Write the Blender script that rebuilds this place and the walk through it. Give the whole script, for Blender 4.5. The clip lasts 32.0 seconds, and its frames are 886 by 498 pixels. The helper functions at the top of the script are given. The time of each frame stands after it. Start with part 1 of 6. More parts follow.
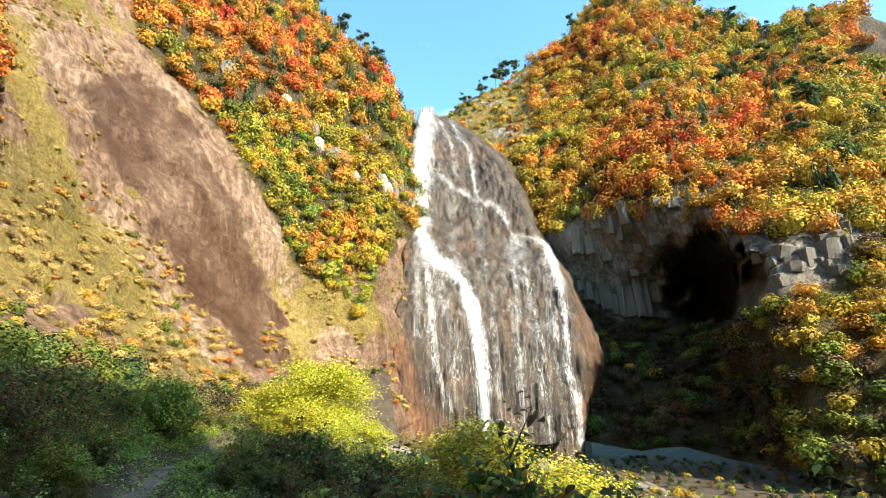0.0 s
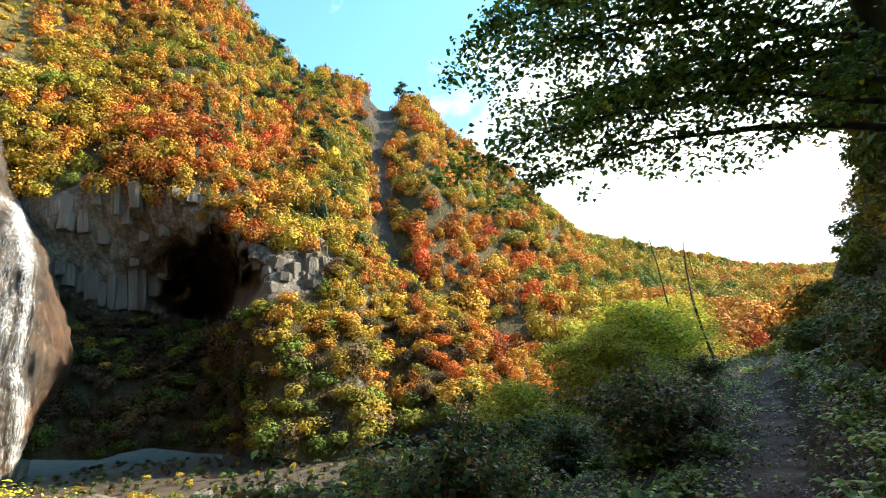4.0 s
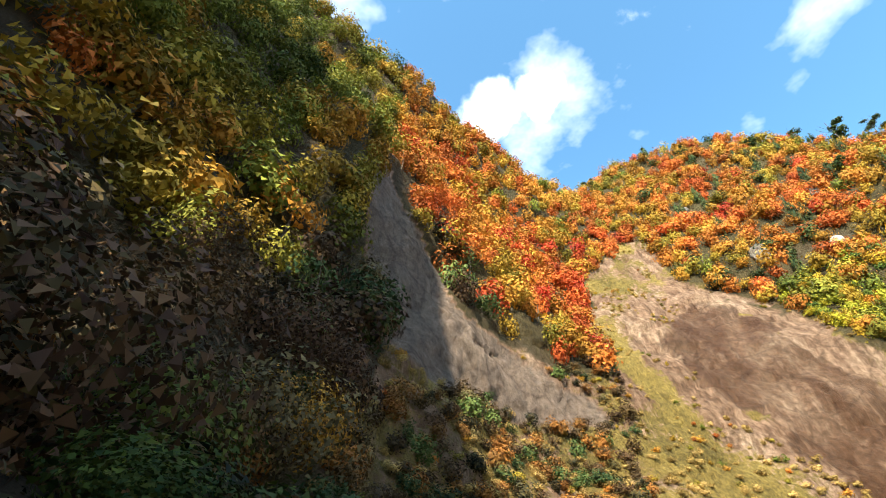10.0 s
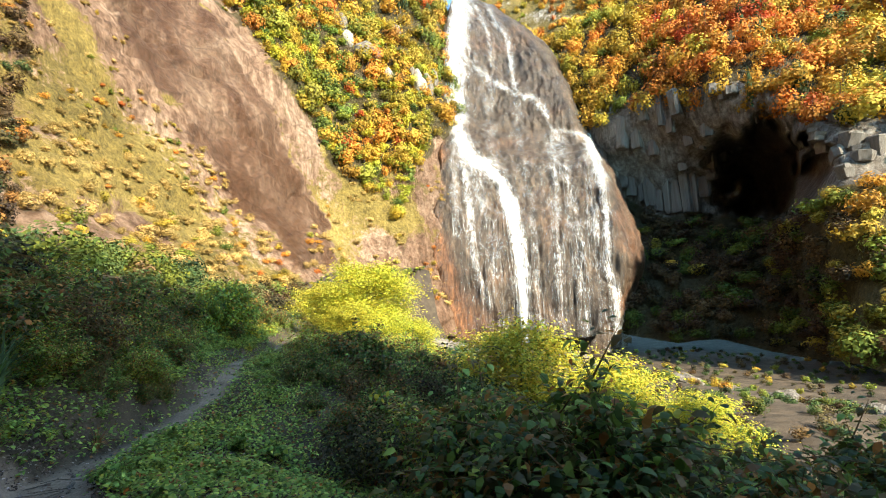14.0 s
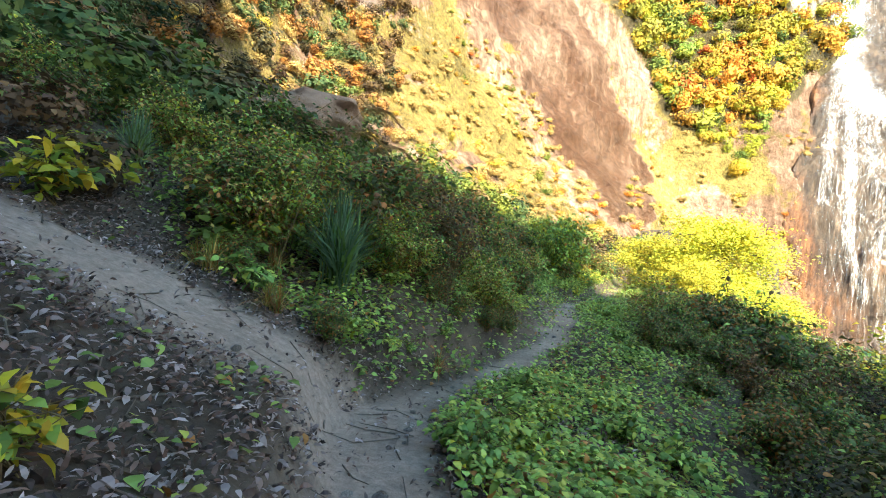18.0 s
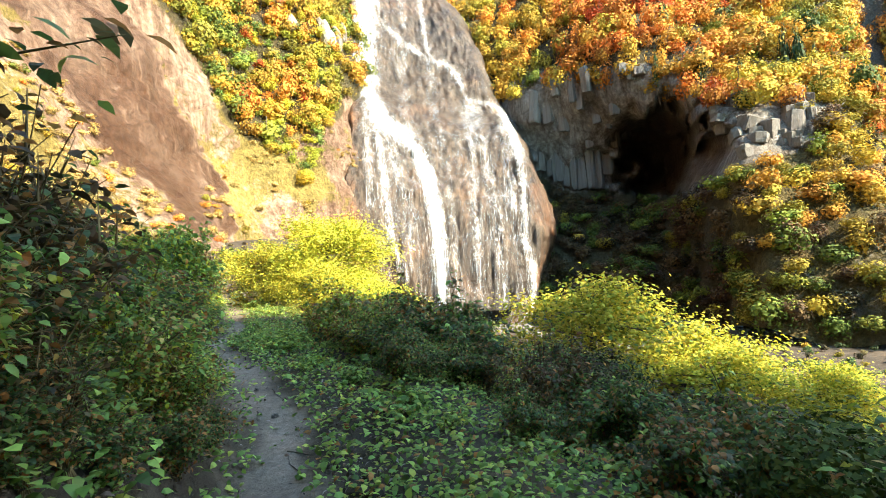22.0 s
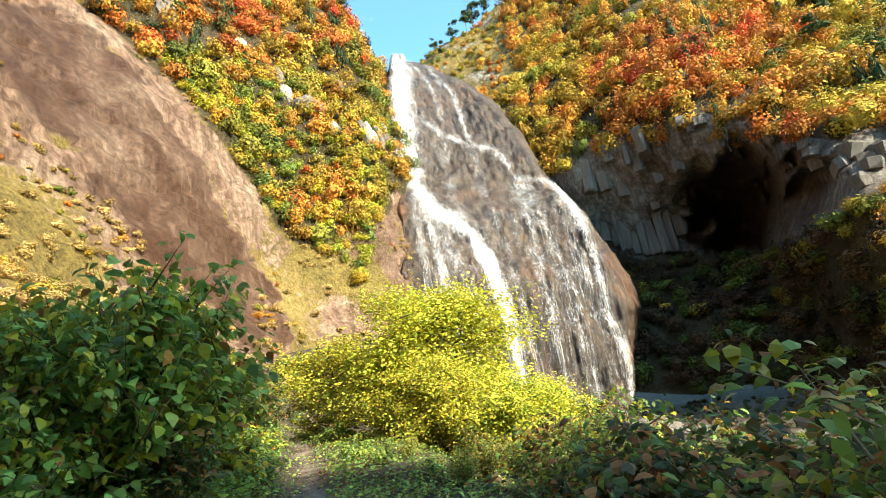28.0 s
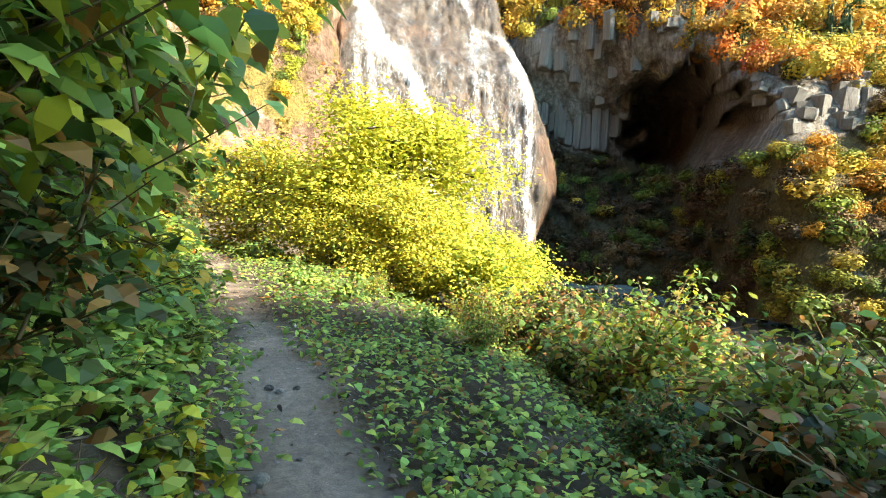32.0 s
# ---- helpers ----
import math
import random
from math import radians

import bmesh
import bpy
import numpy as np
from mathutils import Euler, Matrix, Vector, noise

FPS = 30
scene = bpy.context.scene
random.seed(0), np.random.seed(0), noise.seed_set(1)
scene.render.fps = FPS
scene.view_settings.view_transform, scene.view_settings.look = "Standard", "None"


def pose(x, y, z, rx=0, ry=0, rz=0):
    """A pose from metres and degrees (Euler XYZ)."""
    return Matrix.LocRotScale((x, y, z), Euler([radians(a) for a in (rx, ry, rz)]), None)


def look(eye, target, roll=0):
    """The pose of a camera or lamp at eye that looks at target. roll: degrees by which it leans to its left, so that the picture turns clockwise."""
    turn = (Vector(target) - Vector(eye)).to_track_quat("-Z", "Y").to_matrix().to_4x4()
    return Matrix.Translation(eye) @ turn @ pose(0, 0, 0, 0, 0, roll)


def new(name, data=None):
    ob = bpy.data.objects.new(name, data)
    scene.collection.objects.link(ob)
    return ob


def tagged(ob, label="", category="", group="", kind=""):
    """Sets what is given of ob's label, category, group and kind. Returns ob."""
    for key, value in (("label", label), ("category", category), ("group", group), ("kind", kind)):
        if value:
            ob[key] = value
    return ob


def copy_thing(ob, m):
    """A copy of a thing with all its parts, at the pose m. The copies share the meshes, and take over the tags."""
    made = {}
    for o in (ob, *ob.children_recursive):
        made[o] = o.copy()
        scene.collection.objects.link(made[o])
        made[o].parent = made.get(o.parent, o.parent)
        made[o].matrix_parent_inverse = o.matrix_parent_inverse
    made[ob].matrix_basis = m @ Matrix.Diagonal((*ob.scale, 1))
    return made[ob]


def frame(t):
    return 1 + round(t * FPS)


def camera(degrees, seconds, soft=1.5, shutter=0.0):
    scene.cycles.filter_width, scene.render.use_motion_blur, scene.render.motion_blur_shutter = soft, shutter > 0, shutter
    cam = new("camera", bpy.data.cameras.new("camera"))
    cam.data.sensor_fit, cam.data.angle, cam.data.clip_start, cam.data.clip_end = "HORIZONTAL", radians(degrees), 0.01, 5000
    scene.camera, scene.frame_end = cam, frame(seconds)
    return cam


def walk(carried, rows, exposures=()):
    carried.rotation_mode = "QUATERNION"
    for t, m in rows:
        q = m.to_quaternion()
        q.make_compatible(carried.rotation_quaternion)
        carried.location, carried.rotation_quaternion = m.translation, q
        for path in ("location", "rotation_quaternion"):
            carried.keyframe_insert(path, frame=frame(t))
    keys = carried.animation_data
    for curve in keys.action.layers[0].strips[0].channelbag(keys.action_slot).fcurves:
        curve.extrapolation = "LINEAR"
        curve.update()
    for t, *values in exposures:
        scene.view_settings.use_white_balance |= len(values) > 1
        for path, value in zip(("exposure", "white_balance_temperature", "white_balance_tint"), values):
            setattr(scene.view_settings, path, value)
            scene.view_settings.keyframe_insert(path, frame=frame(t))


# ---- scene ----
cam = camera(84.0, 32.0, soft=1.0)

# seconds, eye x, y, z, yaw, pitch, roll
ROWS = [
    (0.0, -0.12, 0.04, 1.56, -21.6, 17.9, 2.1),
    (0.5, -0.11, 0.04, 1.57, -25.0, 18.1, 1.6),
    (1.0, -0.10, 0.04, 1.58, -33.2, 18.6, 2.1),
    (1.5, -0.06, 0.05, 1.60, -45.2, 18.2, 3.0),
    (2.0, -0.03, 0.04, 1.62, -58.5, 16.1, 2.8),
    (2.5, -0.02, 0.00, 1.62, -66.8, 13.9, 2.8),
    (4.5, -0.02, -0.08, 1.59, -76.0, 13.7, 6.3),
    (5.0, -0.01, -0.07, 1.59, -66.9, 15.5, 5.5),
    (5.5, -0.01, -0.05, 1.59, -54.8, 17.3, 5.1),
    (6.0, -0.01, -0.02, 1.59, -40.0, 19.6, 6.0),
    (6.5, -0.03, 0.01, 1.60, -22.1, 22.3, 3.8),
    (7.0, -0.02, 0.01, 1.61, -4.9, 24.7, 1.1),
    (7.5, -0.02, 0.04, 1.59, 7.9, 27.1, 1.3),
    (8.0, 0.01, 0.07, 1.57, 17.8, 30.7, 2.1),
    (8.5, 0.03, 0.10, 1.58, 28.1, 34.5, 2.0),
    (9.0, 0.08, 0.07, 1.58, 39.5, 38.6, 1.0),
    (9.5, 0.12, 0.03, 1.58, 45.0, 41.6, -0.1),
    (10.0, 0.14, -0.01, 1.58, 45.6, 43.6, -0.8),
    (10.5, 0.12, -0.02, 1.57, 40.9, 42.9, -1.1),
    (11.0, 0.08, -0.02, 1.56, 28.8, 39.3, -0.7),
    (11.5, 0.04, -0.05, 1.55, 13.9, 34.5, -0.8),
    (12.0, 0.03, -0.07, 1.58, -1.2, 28.5, -0.8),
    (12.5, -0.01, -0.07, 1.64, -14.3, 20.8, -2.6),
    (13.0, -0.09, 0.00, 1.74, -21.1, 15.9, -1.8),
    (13.5, -0.19, 0.22, 1.80, -20.9, 12.4, 2.9),
    (14.0, -0.32, 0.53, 1.81, -17.2, 6.4, 2.4),
    (14.5, -0.48, 0.91, 1.77, -10.6, 1.9, 3.6),
    (15.0, -0.65, 1.32, 1.72, -0.1, -4.3, 4.7),
    (15.5, -0.84, 1.75, 1.65, 6.8, -0.2, -3.6),
    (17.5, -1.53, 3.55, 1.35, 22.2, 0.4, -7.2),
    (18.0, -1.60, 4.02, 1.31, 16.7, 0.1, -6.5),
    (18.5, -1.80, 4.49, 1.26, 15.4, -0.7, -5.0),
    (19.0, -2.17, 4.93, 1.25, 10.3, 1.2, -2.9),
    (19.5, -2.47, 5.39, 1.32, 1.6, 3.8, -2.4),
    (20.0, -2.75, 5.88, 1.37, -9.7, 6.8, -0.3),
    (20.5, -2.94, 6.37, 1.37, -20.6, 5.5, -1.3),
    (21.0, -3.07, 6.96, 1.37, -26.1, 2.9, -2.5),
    (21.5, -3.15, 7.58, 1.32, -26.7, 2.0, 5.0),
    (22.0, -3.18, 8.13, 1.30, -30.1, 3.2, 2.9),
    (22.5, -3.20, 8.67, 1.20, -33.5, 3.7, 2.1),
    (23.0, -3.15, 9.26, 1.09, -35.5, 4.2, 2.8),
    (23.5, -3.06, 9.94, 1.05, -35.8, 2.7, 2.2),
    (24.0, -2.85, 10.63, 0.99, -36.4, 5.2, -0.6),
    (24.5, -2.53, 11.38, 0.99, -33.6, 8.2, 0.2),
    (25.0, -2.25, 12.19, 1.02, -26.7, 8.7, -1.6),
    (25.5, -2.08, 12.99, 1.08, -25.2, 12.5, -3.3),
    (27.5, -2.06, 16.74, 1.52, -22.7, 16.5, 4.7),
    (28.0, -2.15, 17.57, 1.48, -23.7, 14.9, 8.8),
    (28.5, -2.33, 18.38, 1.46, -11.7, 8.1, 6.0),
    (29.0, -2.43, 19.04, 1.42, -9.5, 11.6, 4.4),
    (29.5, -2.49, 19.55, 1.40, -13.4, 7.4, 1.5),
    (30.0, -2.50, 19.93, 1.40, -20.4, 7.1, 1.6),
    (30.5, -2.48, 20.26, 1.40, -28.7, 5.1, 1.3),
    (31.0, -2.45, 20.57, 1.37, -30.3, 4.8, 1.6),
    (31.5, -2.40, 20.86, 1.33, -32.5, 1.0, -1.1),
    (32.0, -2.26, 21.10, 1.23, -35.4, -2.4, -3.7),
]
walk(cam, [(t, pose(x, y, z, 90 + p, r, a)) for t, x, y, z, a, p, r in ROWS],
     exposures=[(0.0, 1.75), (8.0, 1.65), (10.0, 1.55), (13.0, 1.7), (14.5, 2.1), (16.0, 2.55), (18.0, 2.75), (21.0, 2.55), (23.0, 2.4), (25.0, 2.2), (28.0, 1.85), (29.0, 2.15), (30.0, 2.35), (32.0, 2.6)])

# ---- world and sun ----
SUN_AZ, SUN_EL = 152.0, 36.0      # bearing clockwise from +y, height
world = bpy.data.worlds.new("world")
scene.world = world
world.use_nodes = True
wn, wl = world.node_tree.nodes, world.node_tree.links
wn.clear()
sky = wn.new("ShaderNodeTexSky")
sky.sky_type = "NISHITA"
sky.sun_disc = False
sky.sun_elevation = radians(SUN_EL)
sky.sun_rotation = radians(SUN_AZ)
sky.altitude = 600
sky.air_density, sky.dust_density, sky.ozone_density = 1.0, 0.8, 1.0
wtc = wn.new("ShaderNodeTexCoord")
wmap = wn.new("ShaderNodeMapping")
wmap.inputs["Scale"].default_value = (1.0, 1.0, 1.9)
cl = wn.new("ShaderNodeTexNoise")
cl.inputs["Scale"].default_value, cl.inputs["Detail"].default_value, cl.inputs["Roughness"].default_value = 2.6, 6.0, 0.55
ramp = wn.new("ShaderNodeValToRGB")
ramp.color_ramp.elements[0].position, ramp.color_ramp.elements[1].position = 0.57, 0.95
wmix = wn.new("ShaderNodeMixRGB")
wmix.inputs[2].default_value = (9.0, 9.2, 9.5, 1)
bg = wn.new("ShaderNodeBackground")
bg.inputs["Strength"].default_value = 0.15
wout = wn.new("ShaderNodeOutputWorld")
wl.new(wtc.outputs["Generated"], wmap.inputs["Vector"])
wl.new(wmap.outputs["Vector"], cl.inputs["Vector"])
wl.new(cl.outputs["Fac"], ramp.inputs["Fac"])


def sky_cloud(az, el, inner, outer, ragged, amount):
    """A bank of cloud round one direction of the sky, broken up by noise."""
    d = wn.new("ShaderNodeVectorMath")
    d.operation = "DOT_PRODUCT"
    d.inputs[1].default_value = (math.sin(radians(az)) * math.cos(radians(el)), math.cos(radians(az)) * math.cos(radians(el)), math.sin(radians(el)))
    wl.new(wtc.outputs["Generated"], d.inputs[0])
    near = wn.new("ShaderNodeMapRange")
    near.inputs[1].default_value, near.inputs[2].default_value = math.cos(radians(outer)), math.cos(radians(inner))
    wl.new(d.outputs["Value"], near.inputs[0])
    nz = wn.new("ShaderNodeTexNoise")
    nz.inputs["Scale"].default_value, nz.inputs["Detail"].default_value, nz.inputs["Roughness"].default_value = 7.0, 6.0, 0.55
    wl.new(wtc.outputs["Generated"], nz.inputs["Vector"])
    edge = wn.new("ShaderNodeMath")
    edge.operation = "MULTIPLY_ADD"
    edge.inputs[1].default_value, edge.inputs[2].default_value = ragged, -0.5 * ragged
    wl.new(nz.outputs["Fac"], edge.inputs[0])
    both = wn.new("ShaderNodeMath")
    both.operation = "ADD"
    wl.new(near.outputs[0], both.inputs[0])
    wl.new(edge.outputs[0], both.inputs[1])
    soft = wn.new("ShaderNodeMapRange")
    soft.interpolation_type = "SMOOTHSTEP"
    soft.inputs[1].default_value, soft.inputs[2].default_value, soft.inputs[4].default_value = 0.35, 0.95, amount
    wl.new(both.outputs[0], soft.inputs[0])
    return soft.outputs[0]


def brighter(a, b):
    m_ = wn.new("ShaderNodeMath")
    m_.operation = "MAXIMUM"
    wl.new(a, m_.inputs[0])
    wl.new(b, m_.inputs[1])
    return m_.outputs[0]


clouds = brighter(ramp.outputs["Color"], sky_cloud(-36, 58.5, 0.5, 5.2, 2.4, 0.95))
clouds = brighter(clouds, sky_cloud(-25, 59.5, 0.5, 4.6, 2.4, 0.9))
clouds = brighter(clouds, sky_cloud(106, 12, 4.0, 36.0, 0.9, 0.95))
wl.new(clouds, wmix.inputs[0])
wtint = wn.new("ShaderNodeMixRGB")
wtint.blend_type = "MULTIPLY"
wtint.inputs[0].default_value = 1.0
wtint.inputs[2].default_value = (0.76, 1.17, 1.17, 1)
wl.new(sky.outputs["Color"], wtint.inputs[1])
wl.new(wtint.outputs["Color"], wmix.inputs[1])
wl.new(wmix.outputs["Color"], bg.inputs["Color"])
wl.new(bg.outputs["Background"], wout.inputs["Surface"])
sun = new("sun", bpy.data.lights.new("sun", "SUN"))
sun.data.energy, sun.data.angle, sun.data.color = 5.0, radians(0.6), (1.0, 0.865, 0.64)
sa, se = radians(SUN_AZ), radians(SUN_EL)
SUN_DIR = Vector((math.sin(sa) * math.cos(se), math.cos(sa) * math.cos(se), math.sin(se)))
sun.matrix_world = look(SUN_DIR * 400, (0, 0, 0))

# ---- helpers for shapes ----
rng = np.random.default_rng(7)


def fbm(p, scale=1.0, octaves=4, seed=0, rough=0.5):
    """Value noise, summed over octaves, about -1 to 1, for an array of points."""
    p = np.asarray(p, float) / scale
    out, amp, tot = np.zeros(len(p)), 1.0, 0.0
    for o in range(octaves):
        q = p * 2 ** o + 17.3 * o + seed * 5.1
        i = np.floor(q).astype(np.int64)
        f = q - i
        f = f * f * (3 - 2 * f)
        acc = np.zeros(len(p))
        for dx in (0, 1):
            for dy in (0, 1):
                for dz in (0, 1):
                    h = (i[:, 0] + dx) * 73856093 ^ (i[:, 1] + dy) * 19349663 ^ (i[:, 2] + dz) * 83492791 ^ seed * 2654435
                    h = (h ^ (h >> 13)) * 1274126177 & 0x7FFFFFFF
                    h = (h ^ (h >> 16)) & 0xFFFF
                    w = (f[:, 0] if dx else 1 - f[:, 0]) * (f[:, 1] if dy else 1 - f[:, 1]) * (f[:, 2] if dz else 1 - f[:, 2])
                    acc += w * (h / 32767.5 - 1)
        out += amp * acc
        tot += amp
        amp *= rough
    return out / tot * 1.6


def mesh_from(name, verts, faces, mats=(), tint=None, midx=None, smooth=False):
    """A mesh from arrays: faces is an (n, 3) or (n, 4) array; tint an (n_verts, 3) colour."""
    verts, faces = np.asarray(verts, np.float32), np.asarray(faces, np.int32)
    me = bpy.data.meshes.new(name)
    n, k = faces.shape
    me.vertices.add(len(verts))
    me.vertices.foreach_set("co", verts.ravel())
    me.loops.add(n * k)
    me.loops.foreach_set("vertex_index", faces.ravel())
    me.polygons.add(n)
    me.polygons.foreach_set("loop_start", np.arange(0, n * k, k, dtype=np.int32))
    me.polygons.foreach_set("loop_total", np.full(n, k, np.int32))
    if midx is not None:
        me.polygons.foreach_set("material_index", np.asarray(midx, np.int32))
    me.polygons.foreach_set("use_smooth", np.full(n, smooth))
    for m in mats:
        me.materials.append(m)
    if tint is not None:
        a = me.color_attributes.new("tint", "FLOAT_COLOR", "POINT")
        c = np.ones((len(verts), 4), np.float32)
        c[:, :3] = tint
        a.data.foreach_set("color", c.ravel())
    me.update(calc_edges=True)
    return me


def catmull(ctrl, n, axis=0):
    """Catmull-Rom through an array of control points along one axis, to n samples."""
    c = np.moveaxis(np.asarray(ctrl, float), axis, 0)
    m = len(c)
    s = np.linspace(0, m - 1, n)
    i = np.clip(s.astype(int), 0, m - 2)
    t = (s - i).reshape((-1,) + (1,) * (c.ndim - 1))
    p0, p1, p2, p3 = c[np.clip(i - 1, 0, m - 1)], c[i], c[i + 1], c[np.clip(i + 2, 0, m - 1)]
    out = 0.5 * (2 * p1 + (p2 - p0) * t + (2 * p0 - 5 * p1 + 4 * p2 - p3) * t ** 2 + (3 * p1 - p0 - 3 * p2 + p3) * t ** 3)
    return np.moveaxis(out, 0, axis)


def grid_faces(nv, nu):
    a = np.arange(nv * nu).reshape(nv, nu)
    return np.stack([a[:-1, :-1], a[:-1, 1:], a[1:, 1:], a[1:, :-1]], -1).reshape(-1, 4)


def grid_normals(g):
    du = np.gradient(g, axis=1)
    dv = np.gradient(g, axis=0)
    n = np.cross(du, dv)
    return n / (np.linalg.norm(n, axis=-1, keepdims=True) + 1e-9)


EYE = np.array([0.0, 0.0, 1.6])


def surv(az, d, el):
    """A place by bearing, horizontal distance and angle of elevation from the resting place."""
    a = radians(az)
    return (d * math.sin(a), d * math.cos(a), 1.6 + d * math.tan(radians(el)))


def part(name, me, parent, label=""):
    ob = new(name, me)
    ob.parent = parent
    if label:
        ob["label"] = label
    return ob


# ---- materials ----
def material(name, rough=0.9, spec=0.3):
    m = bpy.data.materials.new(name)
    m.use_nodes = True
    n, l = m.node_tree.nodes, m.node_tree.links
    b = n["Principled BSDF"]
    b.inputs["Roughness"].default_value = rough
    b.inputs["Specular IOR Level"].default_value = spec
    return m, n, l, b


def noise_node(n, l, scale, detail=5.0, rough=0.6, stretch=None, coord="Object"):
    tc = n.new("ShaderNodeTexCoord")
    t = n.new("ShaderNodeTexNoise")
    t.inputs["Scale"].default_value, t.inputs["Detail"].default_value, t.inputs["Roughness"].default_value = scale, detail, rough
    if stretch:
        mp = n.new("ShaderNodeMapping")
        mp.inputs["Scale"].default_value = stretch
        l.new(tc.outputs[coord], mp.inputs["Vector"])
        l.new(mp.outputs["Vector"], t.inputs["Vector"])
    else:
        l.new(tc.outputs[coord], t.inputs["Vector"])
    return t


def ramp_node(n, l, src, stops):
    r = n.new("ShaderNodeValToRGB")
    e = r.color_ramp.elements
    while len(e) < len(stops):
        e.new(0.5)
    for x, (p, c) in zip(e, stops):
        x.position, x.color = p, (*c, 1)
    l.new(src, r.inputs["Fac"])
    return r


def mix(n, l, a, b, fac, mode="MIX"):
    m = n.new("ShaderNodeMixRGB")
    m.blend_type = mode
    for s, v in ((0, fac), (1, a), (2, b)):
        if isinstance(v, (int, float)):
            m.inputs[s].default_value = v
        elif isinstance(v, tuple):
            m.inputs[s].default_value = (*v, 1)
        else:
            l.new(v, m.inputs[s])
    return m.outputs[0]


def bump(n, l, b, height, strength, dist):
    bp = n.new("ShaderNodeBump")
    bp.inputs["Strength"].default_value, bp.inputs["Distance"].default_value = strength, dist
    l.new(height, bp.inputs["Height"])
    l.new(bp.outputs["Normal"], b.inputs["Normal"])


def rock_mat(name, dark, mid, light, streak, streak_amt=0.5, wet=0.85, big=0.06):
    """Weathered rock: two scales of tone, streaks that run down the face, cracks and grain."""
    m, n, l, b = material(name, wet, 0.4)
    n1 = noise_node(n, l, big, 8, 0.65, (1.0, 1.0, 0.3))
    base = ramp_node(n, l, n1.outputs["Fac"], [(0.3, dark), (0.5, mid), (0.72, light)])
    n2 = noise_node(n, l, 0.5, 6, 0.6, (1.0, 1.0, 0.12))
    st = ramp_node(n, l, n2.outputs["Fac"], [(0.45, (0, 0, 0)), (0.68, (1, 1, 1))])
    sm = n.new("ShaderNodeMath")
    sm.operation = "MULTIPLY"
    sm.inputs[1].default_value = streak_amt
    l.new(st.outputs["Color"], sm.inputs[0])
    c = mix(n, l, base.outputs["Color"], streak, sm.outputs[0])
    n3 = noise_node(n, l, 2.6, 10, 0.8, (1.0, 1.0, 0.35))
    g = ramp_node(n, l, n3.outputs["Fac"], [(0.3, (0.4, 0.38, 0.36)), (0.7, (1.4, 1.4, 1.4))])
    c = mix(n, l, c, g.outputs["Color"], 0.8, "MULTIPLY")
    tc = n.new("ShaderNodeTexCoord")
    wv = n.new("ShaderNodeTexVoronoi")
    wv.feature = "DISTANCE_TO_EDGE"
    wv.inputs["Scale"].default_value = 0.22
    wv.inputs["Randomness"].default_value = 1.0
    wq = n.new("ShaderNodeMixRGB")
    wq.inputs[0].default_value = 0.35
    l.new(tc.outputs["Object"], wq.inputs[1])
    l.new(n3.outputs["Color"], wq.inputs[2])
    l.new(tc.outputs["Object"], wv.inputs["Vector"])
    ck = ramp_node(n, l, wv.outputs["Distance"], [(0.0, (0.35, 0.33, 0.3)), (0.035, (1, 1, 1))])
    c = mix(n, l, c, ck.outputs["Color"], 0.45, "MULTIPLY")
    l.new(c, b.inputs["Base Color"])
    ad = n.new("ShaderNodeMath")
    ad.operation = "ADD"
    l.new(n3.outputs["Fac"], ad.inputs[0])
    l.new(n2.outputs["Fac"], ad.inputs[1])
    bump(n, l, b, ad.outputs[0], 0.8, 0.5)
    return m


ROCK_FALL = rock_mat("wet_grey_rock", (0.035, 0.029, 0.024), (0.08, 0.068, 0.057), (0.16, 0.138, 0.115), (0.02, 0.016, 0.013), 0.9, 0.42, 0.45)
m = ROCK_FALL
n, l = m.node_tree.nodes, m.node_tree.links
b = n["Principled BSDF"]
was = b.inputs["Base Color"].links[0].from_socket
at = n.new("ShaderNodeAttribute")
at.attribute_name = "tint"
run = noise_node(n, l, 1.6, 8, 0.75, (1.0, 1.0, 0.05))
rr = ramp_node(n, l, run.outputs["Fac"], [(0.36, (0.25, 0.23, 0.21)), (0.5, (0.9, 0.88, 0.85)), (0.66, (1.7, 1.65, 1.55))])
was = mix(n, l, was, rr.outputs["Color"], 0.85, "MULTIPLY")
was = mix(n, l, was, (0.74, 0.60, 0.46), 1.0, "MULTIPLY")
l.new(mix(n, l, was, mix(n, l, was, (2.3, 1.45, 0.9), 1.0, "MULTIPLY"), at.outputs["Fac"]), b.inputs["Base Color"])
ROCK_SLAB = rock_mat("reddish_rock", (0.22, 0.13, 0.08), (0.36, 0.23, 0.15), (0.50, 0.38, 0.28), (0.19, 0.10, 0.055), 0.55, 0.7)
ROCK_CLIFF = rock_mat("grey_cliff_rock", (0.10, 0.088, 0.074), (0.19, 0.17, 0.145), (0.31, 0.28, 0.245), (0.06, 0.052, 0.045), 0.6, 0.9)
ROCK_PALE = rock_mat("pale_outcrop_rock", (0.28, 0.25, 0.21), (0.40, 0.37, 0.32), (0.52, 0.49, 0.44), (0.25, 0.22, 0.18), 0.4, 0.9)
ROCK_GRAVEL = rock_mat("grey_scree", (0.13, 0.115, 0.10), (0.20, 0.18, 0.165), (0.28, 0.26, 0.24), (0.12, 0.11, 0.10), 0.3, 0.95, 0.3)


